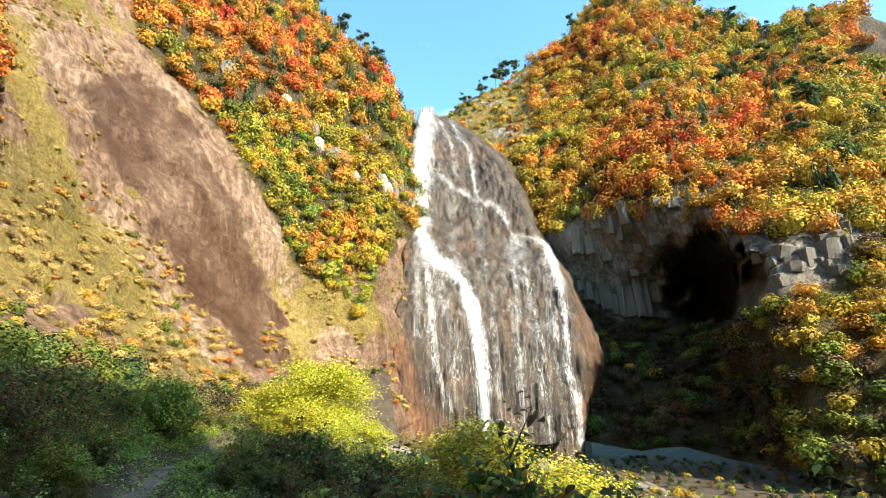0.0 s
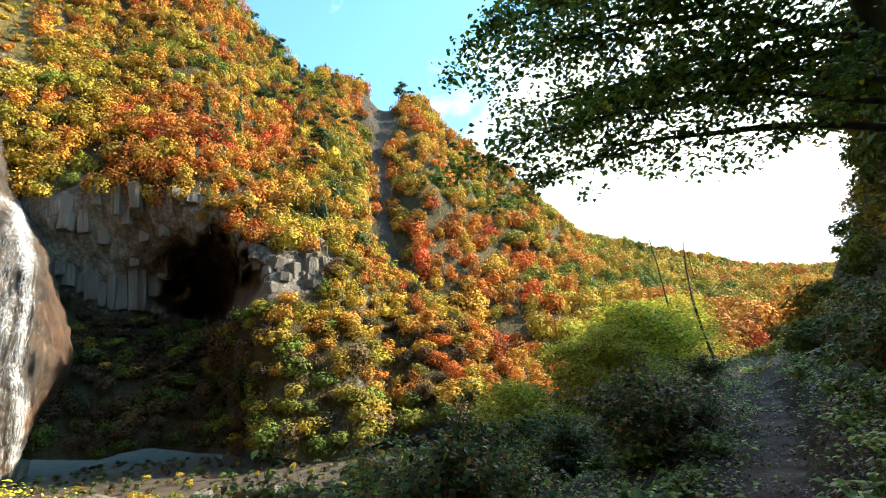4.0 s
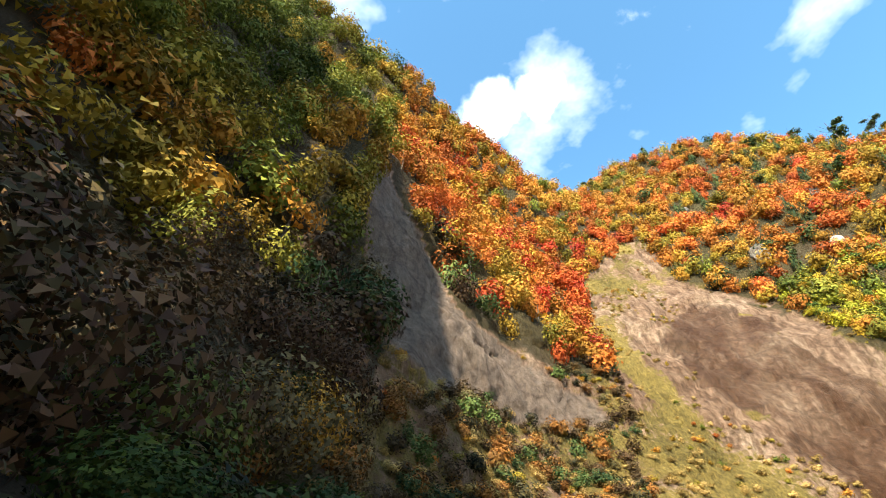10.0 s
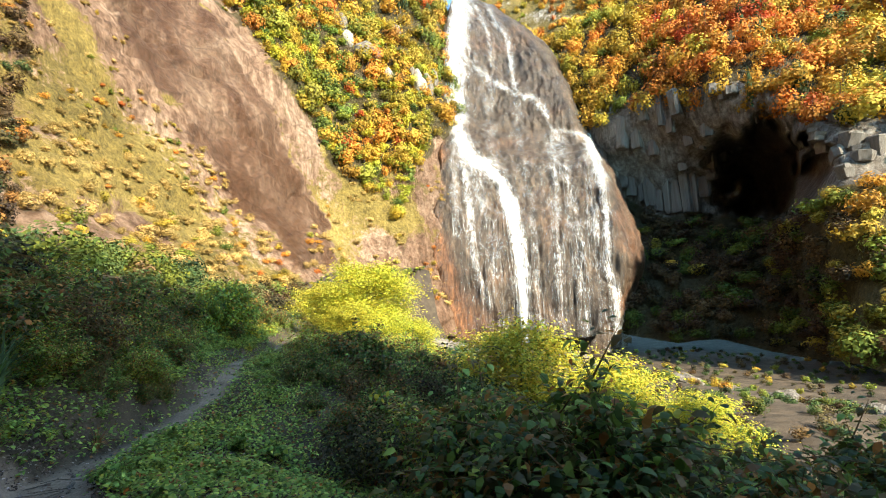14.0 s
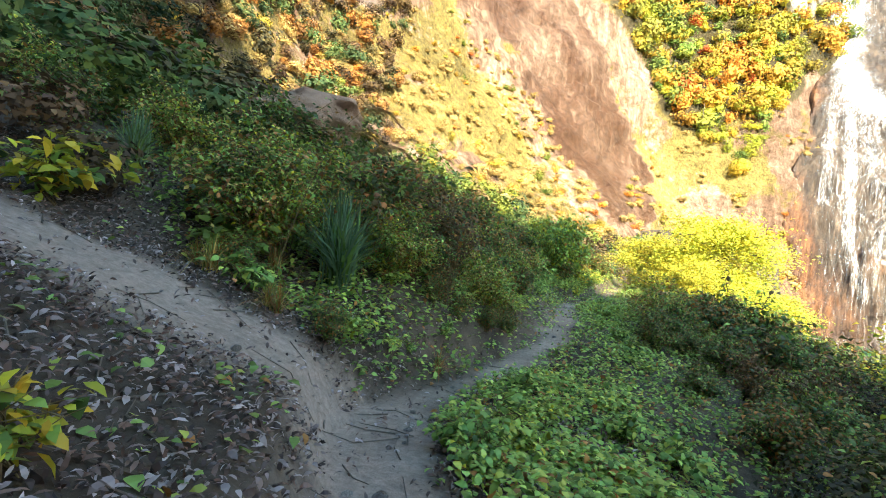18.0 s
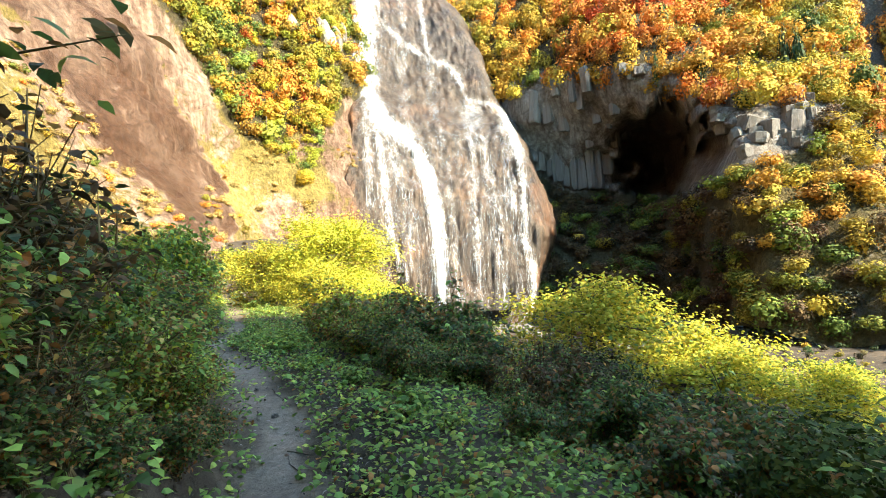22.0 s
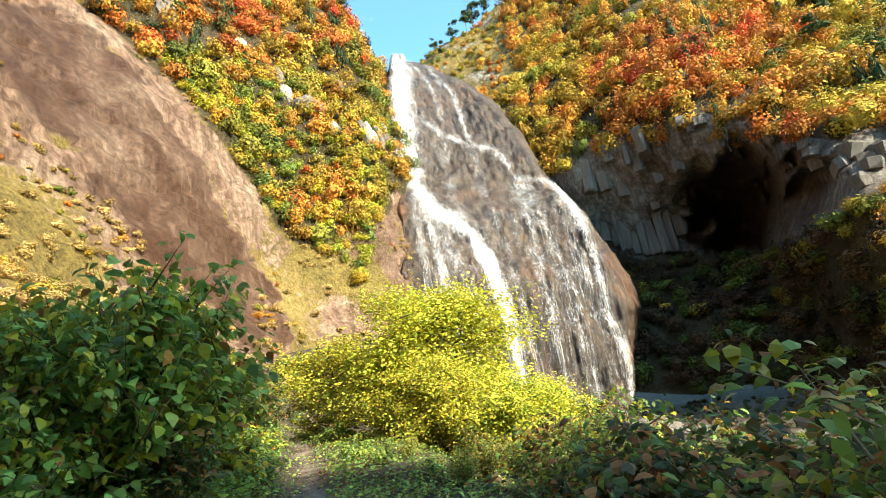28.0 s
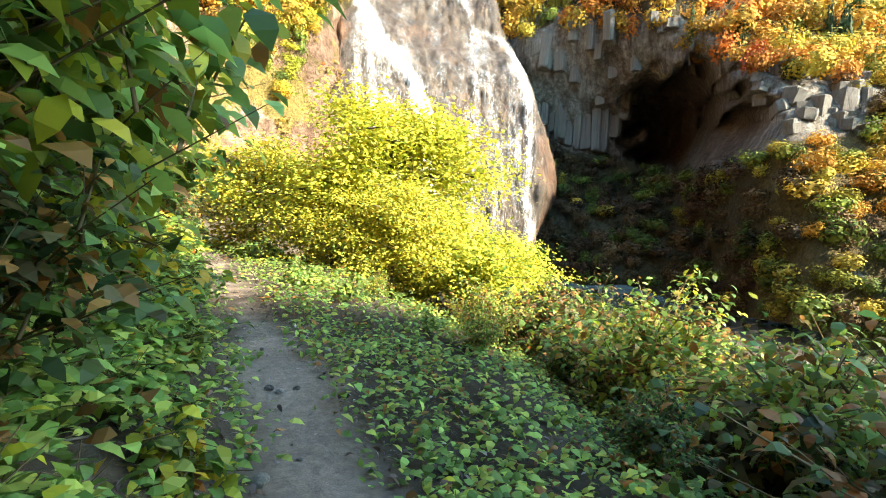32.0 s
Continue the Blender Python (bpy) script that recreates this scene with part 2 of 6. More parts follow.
def soil_mat(name, cols, scale=0.12, grain=9.0):
    m, n, l, b = material(name, 0.95, 0.2)
    n1 = noise_node(n, l, scale, 8, 0.7)
    base = ramp_node(n, l, n1.outputs["Fac"], [(0.3, cols[0]), (0.5, cols[1]), (0.7, cols[2])])
    n2 = noise_node(n, l, grain, 6, 0.75)
    g = ramp_node(n, l, n2.outputs["Fac"], [(0.3, (0.45, 0.45, 0.45)), (0.7, (1.3, 1.3, 1.3))])
    l.new(mix(n, l, base.outputs["Color"], g.outputs["Color"], 0.9, "MULTIPLY"), b.inputs["Base Color"])
    bump(n, l, b, n2.outputs["Fac"], 0.7, 0.05)
    return m


SOIL_HILL = soil_mat("dry_grass_slope", ((0.10, 0.085, 0.03), (0.20, 0.155, 0.05), (0.32, 0.24, 0.08)), 0.1, 1.5)
SOIL_DARK = soil_mat("forest_floor", ((0.045, 0.04, 0.02), (0.085, 0.07, 0.03), (0.13, 0.10, 0.045)), 0.3, 6.0)
SOIL_PATH = soil_mat("trodden_earth", ((0.16, 0.13, 0.11), (0.24, 0.20, 0.175), (0.31, 0.27, 0.24)), 1.1, 22.0)
EARTH_BANK = soil_mat("clay_bank", ((0.14, 0.115, 0.085), (0.22, 0.18, 0.13), (0.29, 0.24, 0.17)), 0.9, 14.0)


def leaf_mat(name, trans=0.35, rough=0.6, obj_var=0.0, vary=0.22):
    """Leaves: colour from the tint attribute, varied leaf by leaf, some light passing through."""
    m, n, l, b = material(name, rough, 0.25)
    at = n.new("ShaderNodeAttribute")
    at.attribute_name = "tint"
    geo = n.new("ShaderNodeNewGeometry")
    hs = n.new("ShaderNodeHueSaturation")
    mr = n.new("ShaderNodeMapRange")
    mr.inputs[3].default_value, mr.inputs[4].default_value = 1 - vary, 1 + vary
    l.new(geo.outputs["Random Per Island"], mr.inputs[0])
    l.new(mr.outputs[0], hs.inputs["Value"])
    oi = n.new("ShaderNodeObjectInfo")
    mh = n.new("ShaderNodeMapRange")
    mh.inputs[3].default_value, mh.inputs[4].default_value = 0.5 - obj_var, 0.5 + obj_var
    l.new(oi.outputs["Random"], mh.inputs[0])
    l.new(mh.outputs[0], hs.inputs["Hue"])
    l.new(at.outputs["Color"], hs.inputs["Color"])
    l.new(hs.outputs["Color"], b.inputs["Base Color"])
    tr = n.new("ShaderNodeBsdfTranslucent")
    l.new(hs.outputs["Color"], tr.inputs["Color"])
    mx = n.new("ShaderNodeMixShader")
    mx.inputs[0].default_value = trans
    l.new(b.outputs[0], mx.inputs[1])
    l.new(tr.outputs[0], mx.inputs[2])
    l.new(mx.outputs[0], n["Material Output"].inputs["Surface"])
    return m


LEAF = leaf_mat("autumn_leaves", 0.14, 0.85, 0.015, 0.3)
LEAF_TREE = leaf_mat("sunlit_tree_leaves", 0.32, 0.75, 0.012, 0.2)
LEAF_NEAR = leaf_mat("glossy_leaves", 0.42, 0.45, 0.012, 0.36)
m, n, l, b = material("bark", 0.9, 0.2)
nb = noise_node(n, l, 3.0, 8, 0.7, (1, 1, 0.25))
rb = ramp_node(n, l, nb.outputs["Fac"], [(0.3, (0.05, 0.04, 0.03)), (0.7, (0.17, 0.14, 0.11))])
l.new(rb.outputs["Color"], b.inputs["Base Color"])
bump(n, l, b, nb.outputs["Fac"], 0.6, 0.05)
BARK = m
m, n, l, b = material("pool_water", 0.06, 0.5)
b.inputs["Base Color"].default_value = (0.012, 0.016, 0.014, 1)
nb = noise_node(n, l, 0.8, 4, 0.5)
bump(n, l, b, nb.outputs["Fac"], 0.25, 0.1)
POOL = m
m, n, l, b = material("falling_water", 0.4, 0.4)
b.inputs["Base Color"].default_value = (0.74, 0.76, 0.78, 1)
nb = noise_node(n, l, 3.2, 8, 0.75, (1.0, 1.0, 0.10))
rb = ramp_node(n, l, nb.outputs["Fac"], [(0.42, (0.0, 0.0, 0.0)), (0.74, (0.85, 0.85, 0.85))])
l.new(rb.outputs["Color"], b.inputs["Alpha"])
WATER = m
m, n, l, b = material("water_veil", 0.4, 0.4)
b.inputs["Base Color"].default_value = (0.74, 0.76, 0.78, 1)
nb = noise_node(n, l, 2.2, 8, 0.8, (1.6, 1.6, 0.045))
nc = noise_node(n, l, 0.35, 4, 0.6, (1.0, 1.0, 0.3))
sm = n.new("ShaderNodeMath")
sm.operation = "MULTIPLY_ADD"
sm.inputs[1].default_value = 0.25
l.new(nc.outputs["Fac"], sm.inputs[0])
l.new(nb.outputs["Fac"], sm.inputs[2])
at = n.new("ShaderNodeAttribute")
at.attribute_name = "tint"
sd = n.new("ShaderNodeMath")
sd.operation = "ADD"
l.new(sm.outputs[0], sd.inputs[0])
l.new(at.outputs["Fac"], sd.inputs[1])
rb = ramp_node(n, l, sd.outputs[0], [(0.71, (0.0, 0.0, 0.0)), (0.98, (0.85, 0.85, 0.85))])
l.new(rb.outputs["Color"], b.inputs["Alpha"])
VEIL = m

# ---- the lie of the land ----
K = 1.55


def inside(az, el, poly):
    """Which of the directions lie in a polygon of (bearing, elevation)."""
    c = np.zeros(len(az), bool)
    for (x1, y1), (x2, y2) in zip(poly, poly[1:] + poly[:1]):
        hit = (y1 > el) != (y2 > el)
        c ^= hit & (az < (x2 - x1) * (el - y1) / (y2 - y1 + 1e-12) + x1)
    return c


def near_line(az, el, line):
    """Angular distance to a polyline of (bearing, elevation)."""
    p, best = np.stack([az, el], 1), np.full(len(az), 1e9)
    for a, b in zip(line, line[1:]):
        a, b = np.array(a, float), np.array(b, float)
        t = np.clip(((p - a) @ (b - a)) / ((b - a) @ (b - a)), 0, 1)
        best = np.minimum(best, np.linalg.norm(p - a - t[:, None] * (b - a), axis=1))
    return best


def bearings(p):
    q = p - EYE
    return np.degrees(np.arctan2(q[:, 0], q[:, 1])), np.degrees(np.arctan2(q[:, 2], np.hypot(q[:, 0], q[:, 1])))


class Sheet:
    """A piece of hillside: a grid of places with normals, to build and to stand things on."""

    def __init__(self, ctrl, nv, nu, relief=(), seed=0):
        g = catmull(catmull(ctrl, nv, 0), nu, 1)
        nrm = grid_normals(g)
        flat = g.reshape(-1, 3)
        d = np.zeros(len(flat))
        for size, amp, octs in relief:
            d += amp * fbm(flat, size, octs, seed)
        self.g = g + nrm * d.reshape(nv, nu, 1)
        self.set_up()

    def set_up(self):
        self.n = grid_normals(self.g)
        flat = self.g.reshape(-1, 3)
        toward = ((EYE - flat) * self.n.reshape(-1, 3)).sum(1)
        if np.median(toward) < 0:
            self.n = -self.n
        self.flat, self.nf = flat, self.n.reshape(-1, 3)
        self.az, self.el = bearings(flat)

    def at(self, az, el):
        """The place on the sheet in that direction."""
        d = (self.az - az) ** 2 + (self.el - el) ** 2
        i = np.argpartition(d, 4)[:4]
        w = 1 / (d[i] + 1e-4)
        w /= w.sum()
        return (self.flat[i] * w[:, None]).sum(0), self.nf[i[0]]

    def scatter(self, count, gen):
        """Places spread evenly over the sheet's area."""
        g = self.g
        area = np.linalg.norm(np.cross(g[:-1, 1:] - g[:-1, :-1], g[1:, :-1] - g[:-1, :-1]), axis=-1).ravel()
        i = gen.choice(len(area), count, p=area / area.sum())
        v, u = i // (g.shape[1] - 1), i % (g.shape[1] - 1)
        a, b = gen.random((2, count, 1))
        p = (g[v, u] * (1 - a) + g[v, u + 1] * a) * (1 - b) + (g[v + 1, u] * (1 - a) + g[v + 1, u + 1] * a) * b
        return p, self.n[v, u]


PROF_FALL = [(0, 0), (0.06, 0.13), (0.18, 0.31), (0.33, 0.49), (0.40, 0.60), (0.68, 0.80), (1, 1), (1.25, 1.02)]


def ring_sheet(stations, prof, nv, nu, relief, seed):
    """Stations: bearing, foot distance, foot height, ridge distance, ridge elevation. prof: (way out, way up) from foot to ridge."""
    ctrl = []
    for f, h in prof:
        row = []
        for az, fd, fz, rd, el, *steep in stations:
            rz = 1.6 + rd * K * math.tan(radians(el))
            k = steep[0] if steep else 0.0
            f2 = f + k * (np.interp(h, [q[1] for q in PROF_FALL], [q[0] for q in PROF_FALL]) - f)
            d, z = (fd + (rd - fd) * f2) * K, fz + (rz - fz) * h
            row.append((d * math.sin(radians(az)), d * math.cos(radians(az)), z))
        ctrl.append(row)
    return Sheet(ctrl, nv, nu, relief, seed)


LEFT = ring_sheet([
    # behind the eye the ridge is out of view, raised to shade this slope
    (-178, 9, 0.5, 34, 67), (-160, 8, 0.5, 34, 66), (-130, 6, 0.5, 32, 68), (-100, 5, 0.5, 33, 66), (-75, 6, 0.6, 36, 65), (-57, 8, 0.8, 44, 61.5),
    (-45, 11, 1, 54, 57), (-36, 15, 1.5, 66, 53), (-26, 21, 2, 85, 48), (-14, 31, 3.5, 100, 48.5), (0, 46, 2, 106, 45.5, 0.3),
    (8, 58, -2, 106, 41.5, 0.7), (14, 63.5, -4.5, 99, 38, 1), (16.8, 66, -5, 96.5, 34.5, 1), (19.5, 71, -5, 101, 30, 1)],
    [(0, 0), (0.22, 0.12), (0.48, 0.34), (0.74, 0.66), (0.93, 0.94), (1, 1), (1.2, 0.97)], 230, 440, [(34, 3.2, 3), (9, 1.2, 4), (3, 0.4, 3)], 3)

# the rock face under the falls: edges and distance by elevation, rounding back at both sides
steps = np.round(2.4 * fbm(LEFT.flat * (0.6, 0.6, 0.8), 7, 2, 4)) / 2.4
joint = LEFT.flat[:, 2] * 0.8 - LEFT.flat[:, 0] * 0.55 + 1.5 * fbm(LEFT.flat, 8, 3, 7)
cut = np.exp(-((joint / 6.0 - np.round(joint / 6.0)) / 0.05) ** 2)
LEFT.g = LEFT.g + LEFT.n * ((0.55 * steps - 0.5 * cut) * (LEFT.az > -62) * np.clip((LEFT.az + 62) / 15, 0, 1)).reshape(LEFT.g.shape[:2])[..., None]
LEFT.set_up()
FALL_LEFT = [(-6, 13.2), (4.7, 14.1), (10, 15.2), (15.5, 15.9), (20, 16.8), (25, 17.2), (29.5, 18.0), (33, 19.4), (34, 20.0)]
FALL_RIGHT = [(-6, 37.2), (-1.5, 38.0), (3.8, 39.7), (7, 39.3), (13, 37.5), (17, 35.9), (20, 34.2), (24, 33.4), (26.5, 31.8), (30.3, 27.4), (32.3, 24.3), (33, 22.0), (34, 21.4)]
FALL_AWAY = [(-6, 66.0), (3, 67.4), (9, 69.5), (14.5, 73.0), (17.2, 76.0), (18.6, 80.0), (24, 85.5), (30, 93.0), (33, 98.0), (34, 104.0)]


def face_sheet(nv, nu, relief, seed):
    els = np.linspace(-6, 34, nv)
    u = np.linspace(0, 1, nu)
    rows = []
    for e in els:
        lo = np.interp(e, *zip(*FALL_LEFT))
        hi = np.interp(e, *zip(*FALL_RIGHT))
        d = np.interp(e + 1.3 * np.clip((u - 0.5) * 3, -1, 0.6), *zip(*FALL_AWAY))
        d = d + 9.0 * np.clip((u - 0.90) / 0.10, 0, 1) ** 2 + 5.0 * np.clip((0.07 - u) / 0.07, 0, 1) ** 2
        rows.append([surv(lo + (hi - lo) * k, q * K, e) for k, q in zip(u, d)])
    g = np.array(rows)
    sheet = Sheet(g[::8, ::8], 2, 2)
    sheet.g = g
    sheet.set_up()
    d = np.zeros(nv * nu)
    for size, amp, octs in relief:
        d += amp * fbm(sheet.flat, size, octs, seed)
    # upright flutes, slanting joints and square-cut ledges
    p = sheet.flat
    d += 0.42 * fbm(p * (1, 1, 0.07), 1.3, 3, seed + 2)
    slant = p[:, 2] * 0.75 + (p[:, 0] * 0.93 - p[:, 1] * 0.36) * 0.5 + 4.0 * fbm(p, 14, 3, seed + 3)
    d -= 0.30 * np.exp(-((slant / 8.5 - np.round(slant / 8.5)) / 0.03) ** 2) * np.clip(1.6 * fbm(p, 12, 2, seed + 5) + 0.4, 0, 1)
    d += 0.42 * np.round(2.2 * fbm(p * (0.7, 0.7, 0.45), 5.5, 2, seed + 4)) / 2.2
    sheet.g = g + sheet.n * d.reshape(nv, nu, 1)
    sheet.set_up()
    return sheet


FALL = face_sheet(230, 170, [(18, 1.3, 2), (5, 0.5, 3)], 11)


def rows_sheet(stations, nv, nu, relief, seed):
    """Stations: bearing, then pairs of distance and elevation from the foot up."""
    ctrl = [[surv(s[0], s[1 + 2 * k] * K, s[2 + 2 * k]) for s in stations] for k in range(5)]
    return Sheet(ctrl, nv, nu, relief, seed)


RIGHT_A = [
    (18, 84, -4, 108, 20, 110, 27, 113, 30.5, 119, 31.6), (24, 82, -4, 104, 15, 107, 26, 110, 31.5, 117, 33.6),
    (29.5, 76, -4, 96, 13, 99, 24, 108, 32, 119, 35.6), (35.5, 72, -4, 88, 11.5, 85, 19.5, 105, 30.5, 122, 37.6),
    (41.5, 68, -5, 86, 9, 81, 21.5, 105, 31, 126, 39.8), (47, 66, -5, 86, 9, 77, 21.5, 106, 33.5, 130, 43.6)]
RIGHT_B = [
    (51.8, 61, -6, 82, 10, 73, 18.5, 106, 32, 130, 41), (56, 48, -6.5, 65, 12.5, 70, 16.5, 106, 28, 134, 37),
    (62, 46, -7.5, 64, 13, 71, 16.0, 105, 25.5, 134, 33.2), (66.3, 46, -7.5, 66, 13, 78, 15, 108, 24, 138, 32),
    (69.3, 50, -7, 76, 11, 84, 12.5, 100, 13, 118, 11), (72.5, 48, -7, 75, 8.7, 82, 9, 90, 5, 108, 1)]
RIGHT_C = [(76, 46, -7, 70, 4.7, 76, 5.5, 90, 0, 108, -4), (80.5, 44, -8, 62, 0.5, 66, 1.5, 80, -4, 108, -5), (86, 40, -9, 52, -5, 56, -5, 80, -7, 108, -6)]
RIGHT = rows_sheet(RIGHT_A + RIGHT_B + RIGHT_C, 170, 260, [(22, 2.2, 3), (7, 1.0, 4)], 23)
# the hollow under the cliff
ragged = fbm(RIGHT.flat, 5, 3, 19)
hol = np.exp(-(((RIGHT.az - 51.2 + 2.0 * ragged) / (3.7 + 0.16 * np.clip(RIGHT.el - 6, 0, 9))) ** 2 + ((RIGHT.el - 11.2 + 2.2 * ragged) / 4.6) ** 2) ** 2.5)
away = RIGHT.flat - EYE
away /= np.linalg.norm(away, axis=1, keepdims=True)
RIGHT.g = (RIGHT.flat + away * hol[:, None] * 24).reshape(RIGHT.g.shape)
keep_dirs = RIGHT.az, RIGHT.el
RIGHT.set_up()

FAR = ring_sheet([
    (58, 108, -8, 165, 31), (67, 108, -8, 178, 32), (71.5, 108, -8, 182, 30.2), (75.5, 106, -8, 186, 31.6), (79.3, 104, -9, 192, 27.4), (83.2, 100, -9, 205, 22.6),
    (89, 90, -9, 235, 17), (93, 85, -9, 265, 12.8), (99, 80, -9, 300, 10), (104, 75, -9, 330, 8), (111, 70, -9, 380, 5.4), (122, 60, -9, 400, 5), (140, 60, -9, 400, 6)],
    [(0, 0), (0.3, 0.25), (0.6, 0.56), (0.85, 0.86), (1, 1), (1.2, 0.95)], 90, 150, [(40, 5, 3), (14, 1.8, 3)], 31)
NEARHILL = ring_sheet([
    (104, 20, -2.5, 30, -4), (109, 11, 0.2, 16, -1.2), (111.5, 8, 0.2, 13, 0.5), (114.5, 7.0, 0.2, 13, 4.5), (118, 6.5, 0.2, 14, 10), (122, 6, 0.3, 17, 21),
    # unseen from here on: ridge heights made up to cast the trail's shade
    (128, 6, 0.3, 24, 25), (132, 6, 0.3, 32, 26), (136.6, 6, 0.3, 36, 28), (140, 6, 0.3, 37, 43), (146, 6, 0.3, 38, 46), (151, 6.3, 0.3, 38, 46.5), (155.5, 6.5, 0.3, 38, 52.2), (162, 7, 0.3, 38, 55), (170, 8, 0.4, 37, 64), (186, 9, 0.4, 34, 67)],
    [(0, 0), (0.2, 0.22), (0.5, 0.55), (0.8, 0.85), (1, 1), (1.3, 1.05)], 70, 130, [(9, 0.7, 3), (2.5, 0.25, 3)], 41)

# terrain material: dry grass, with bare rock, scree and pale rock where the mask says so
def terrain_mat(name, rock_cols, grass_cols, grey_col=(0.19, 0.17, 0.155)):
    m, n, l, b = material(name, 0.92, 0.25)
    at = n.new("ShaderNodeAttribute")
    at.attribute_name = "tint"
    sp = n.new("ShaderNodeSeparateColor")
    l.new(at.outputs["Color"], sp.inputs[0])
    n1 = noise_node(n, l, 0.05, 8, 0.7)
    grass = ramp_node(n, l, n1.outputs["Fac"], [(0.32, grass_cols[0]), (0.5, grass_cols[1]), (0.68, grass_cols[2])])
    n2 = noise_node(n, l, 0.09, 9, 0.68, (1, 1, 0.45))
    rock = ramp_node(n, l, n2.outputs["Fac"], [(0.30, rock_cols[0]), (0.5, rock_cols[1]), (0.68, rock_cols[2])])
    n3 = noise_node(n, l, 1.1, 9, 0.75)
    g3 = ramp_node(n, l, n3.outputs["Fac"], [(0.3, (0.34, 0.32, 0.29)), (0.7, (1.38, 1.38, 1.38))])
    n4 = noise_node(n, l, 0.7, 8, 0.72, (1, 1, 0.1))
    st = ramp_node(n, l, n4.outputs["Fac"], [(0.40, (0.36, 0.29, 0.24)), (0.62, (1.15, 1.15, 1.15))])
    rk = mix(n, l, rock.outputs["Color"], st.outputs["Color"], 0.85, "MULTIPLY")
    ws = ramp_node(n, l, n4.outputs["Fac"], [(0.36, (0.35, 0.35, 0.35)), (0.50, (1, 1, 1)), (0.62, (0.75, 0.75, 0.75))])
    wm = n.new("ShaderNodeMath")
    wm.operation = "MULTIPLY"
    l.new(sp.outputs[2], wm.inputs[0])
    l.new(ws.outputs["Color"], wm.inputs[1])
    # dark brown for wet streaks, and for shade painted into the cliff's hollow
    wet_shade_c = mix(n, l, rk, (0.085, 0.040, 0.020), wm.outputs[0])
    edge = n.new("ShaderNodeMath")
    edge.operation = "ADD"
    l.new(sp.outputs[0], edge.inputs[0])
    sub = n.new("ShaderNodeMath")
    sub.operation = "MULTIPLY_ADD"
    sub.inputs[1].default_value, sub.inputs[2].default_value = 1.3, -0.65
    l.new(n3.outputs["Fac"], sub.inputs[0])
    l.new(sub.outputs[0], edge.inputs[1])
    er = ramp_node(n, l, edge.outputs[0], [(0.42, (0, 0, 0)), (0.58, (1, 1, 1))])
    n5 = noise_node(n, l, 3.2, 8, 0.8, (1, 1, 0.6))
    blades = ramp_node(n, l, n5.outputs["Fac"], [(0.34, (0.30, 0.30, 0.22)), (0.5, (0.9, 0.9, 0.85)), (0.64, (1.5, 1.45, 1.3))])
    turf = mix(n, l, grass.outputs["Color"], blades.outputs["Color"], 0.9, "MULTIPLY")
    c = mix(n, l, turf, wet_shade_c, er.outputs["Color"])
    c = mix(n, l, c, grey_col, sp.outputs[1])
    neg = n.new("ShaderNodeMath")
    neg.operation = "MULTIPLY"
    neg.use_clamp = True
    neg.inputs[1].default_value = -1.0
    l.new(sp.outputs[1], neg.inputs[0])
    c = mix(n, l, c, (0.055, 0.045, 0.022), neg.outputs[0])
    c = mix(n, l, c, g3.outputs["Color"], 0.85, "MULTIPLY")
    wn2 = noise_node(n, l, 0.35, 5, 0.6)
    wp = n.new("ShaderNodeMixRGB")
    wp.blend_type = "ADD"
    wp.inputs[0].default_value = 2.2
    tc2 = n.new("ShaderNodeTexCoord")
    l.new(tc2.outputs["Object"], wp.inputs[1])
    l.new(wn2.outputs["Color"], wp.inputs[2])
    wv = n.new("ShaderNodeTexVoronoi")
    wv.feature = "DISTANCE_TO_EDGE"
    wv.inputs["Scale"].default_value = 0.17
    l.new(wp.outputs[0], wv.inputs["Vector"])
    ck = ramp_node(n, l, wv.outputs["Distance"], [(0.0, (0.3, 0.26, 0.22)), (0.05, (1, 1, 1))])
    ckf = n.new("ShaderNodeMath")
    ckf.operation = "MULTIPLY"
    ckf.inputs[1].default_value = 0.4
    l.new(er.outputs["Color"], ckf.inputs[0])
    c = mix(n, l, c, ck.outputs["Color"], ckf.outputs[0], "MULTIPLY")
    l.new(c, b.inputs["Base Color"])
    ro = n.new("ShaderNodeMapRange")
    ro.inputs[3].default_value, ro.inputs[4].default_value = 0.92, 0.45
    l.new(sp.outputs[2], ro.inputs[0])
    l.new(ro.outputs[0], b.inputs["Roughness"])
    ad = n.new("ShaderNodeMath")
    ad.operation = "ADD"
    l.new(n3.outputs["Fac"], ad.inputs[0])
    l.new(n4.outputs["Fac"], ad.inputs[1])
    bump(n, l, b, ad.outputs[0], 1.0, 1.1)
    return m


TERRAIN = terrain_mat("grassy_rock_slope", ((0.20, 0.12, 0.075), (0.35, 0.235, 0.165), (0.50, 0.38, 0.28)),
                      ((0.12, 0.10, 0.03), (0.25, 0.19, 0.055), (0.40, 0.31, 0.10)))
TERRAIN_R = terrain_mat("brushy_grey_slope", ((0.12, 0.11, 0.095), (0.27, 0.25, 0.22), (0.42, 0.40, 0.36)),
                        ((0.07, 0.055, 0.02), (0.15, 0.115, 0.035), (0.26, 0.19, 0.06)), (0.085, 0.07, 0.06))

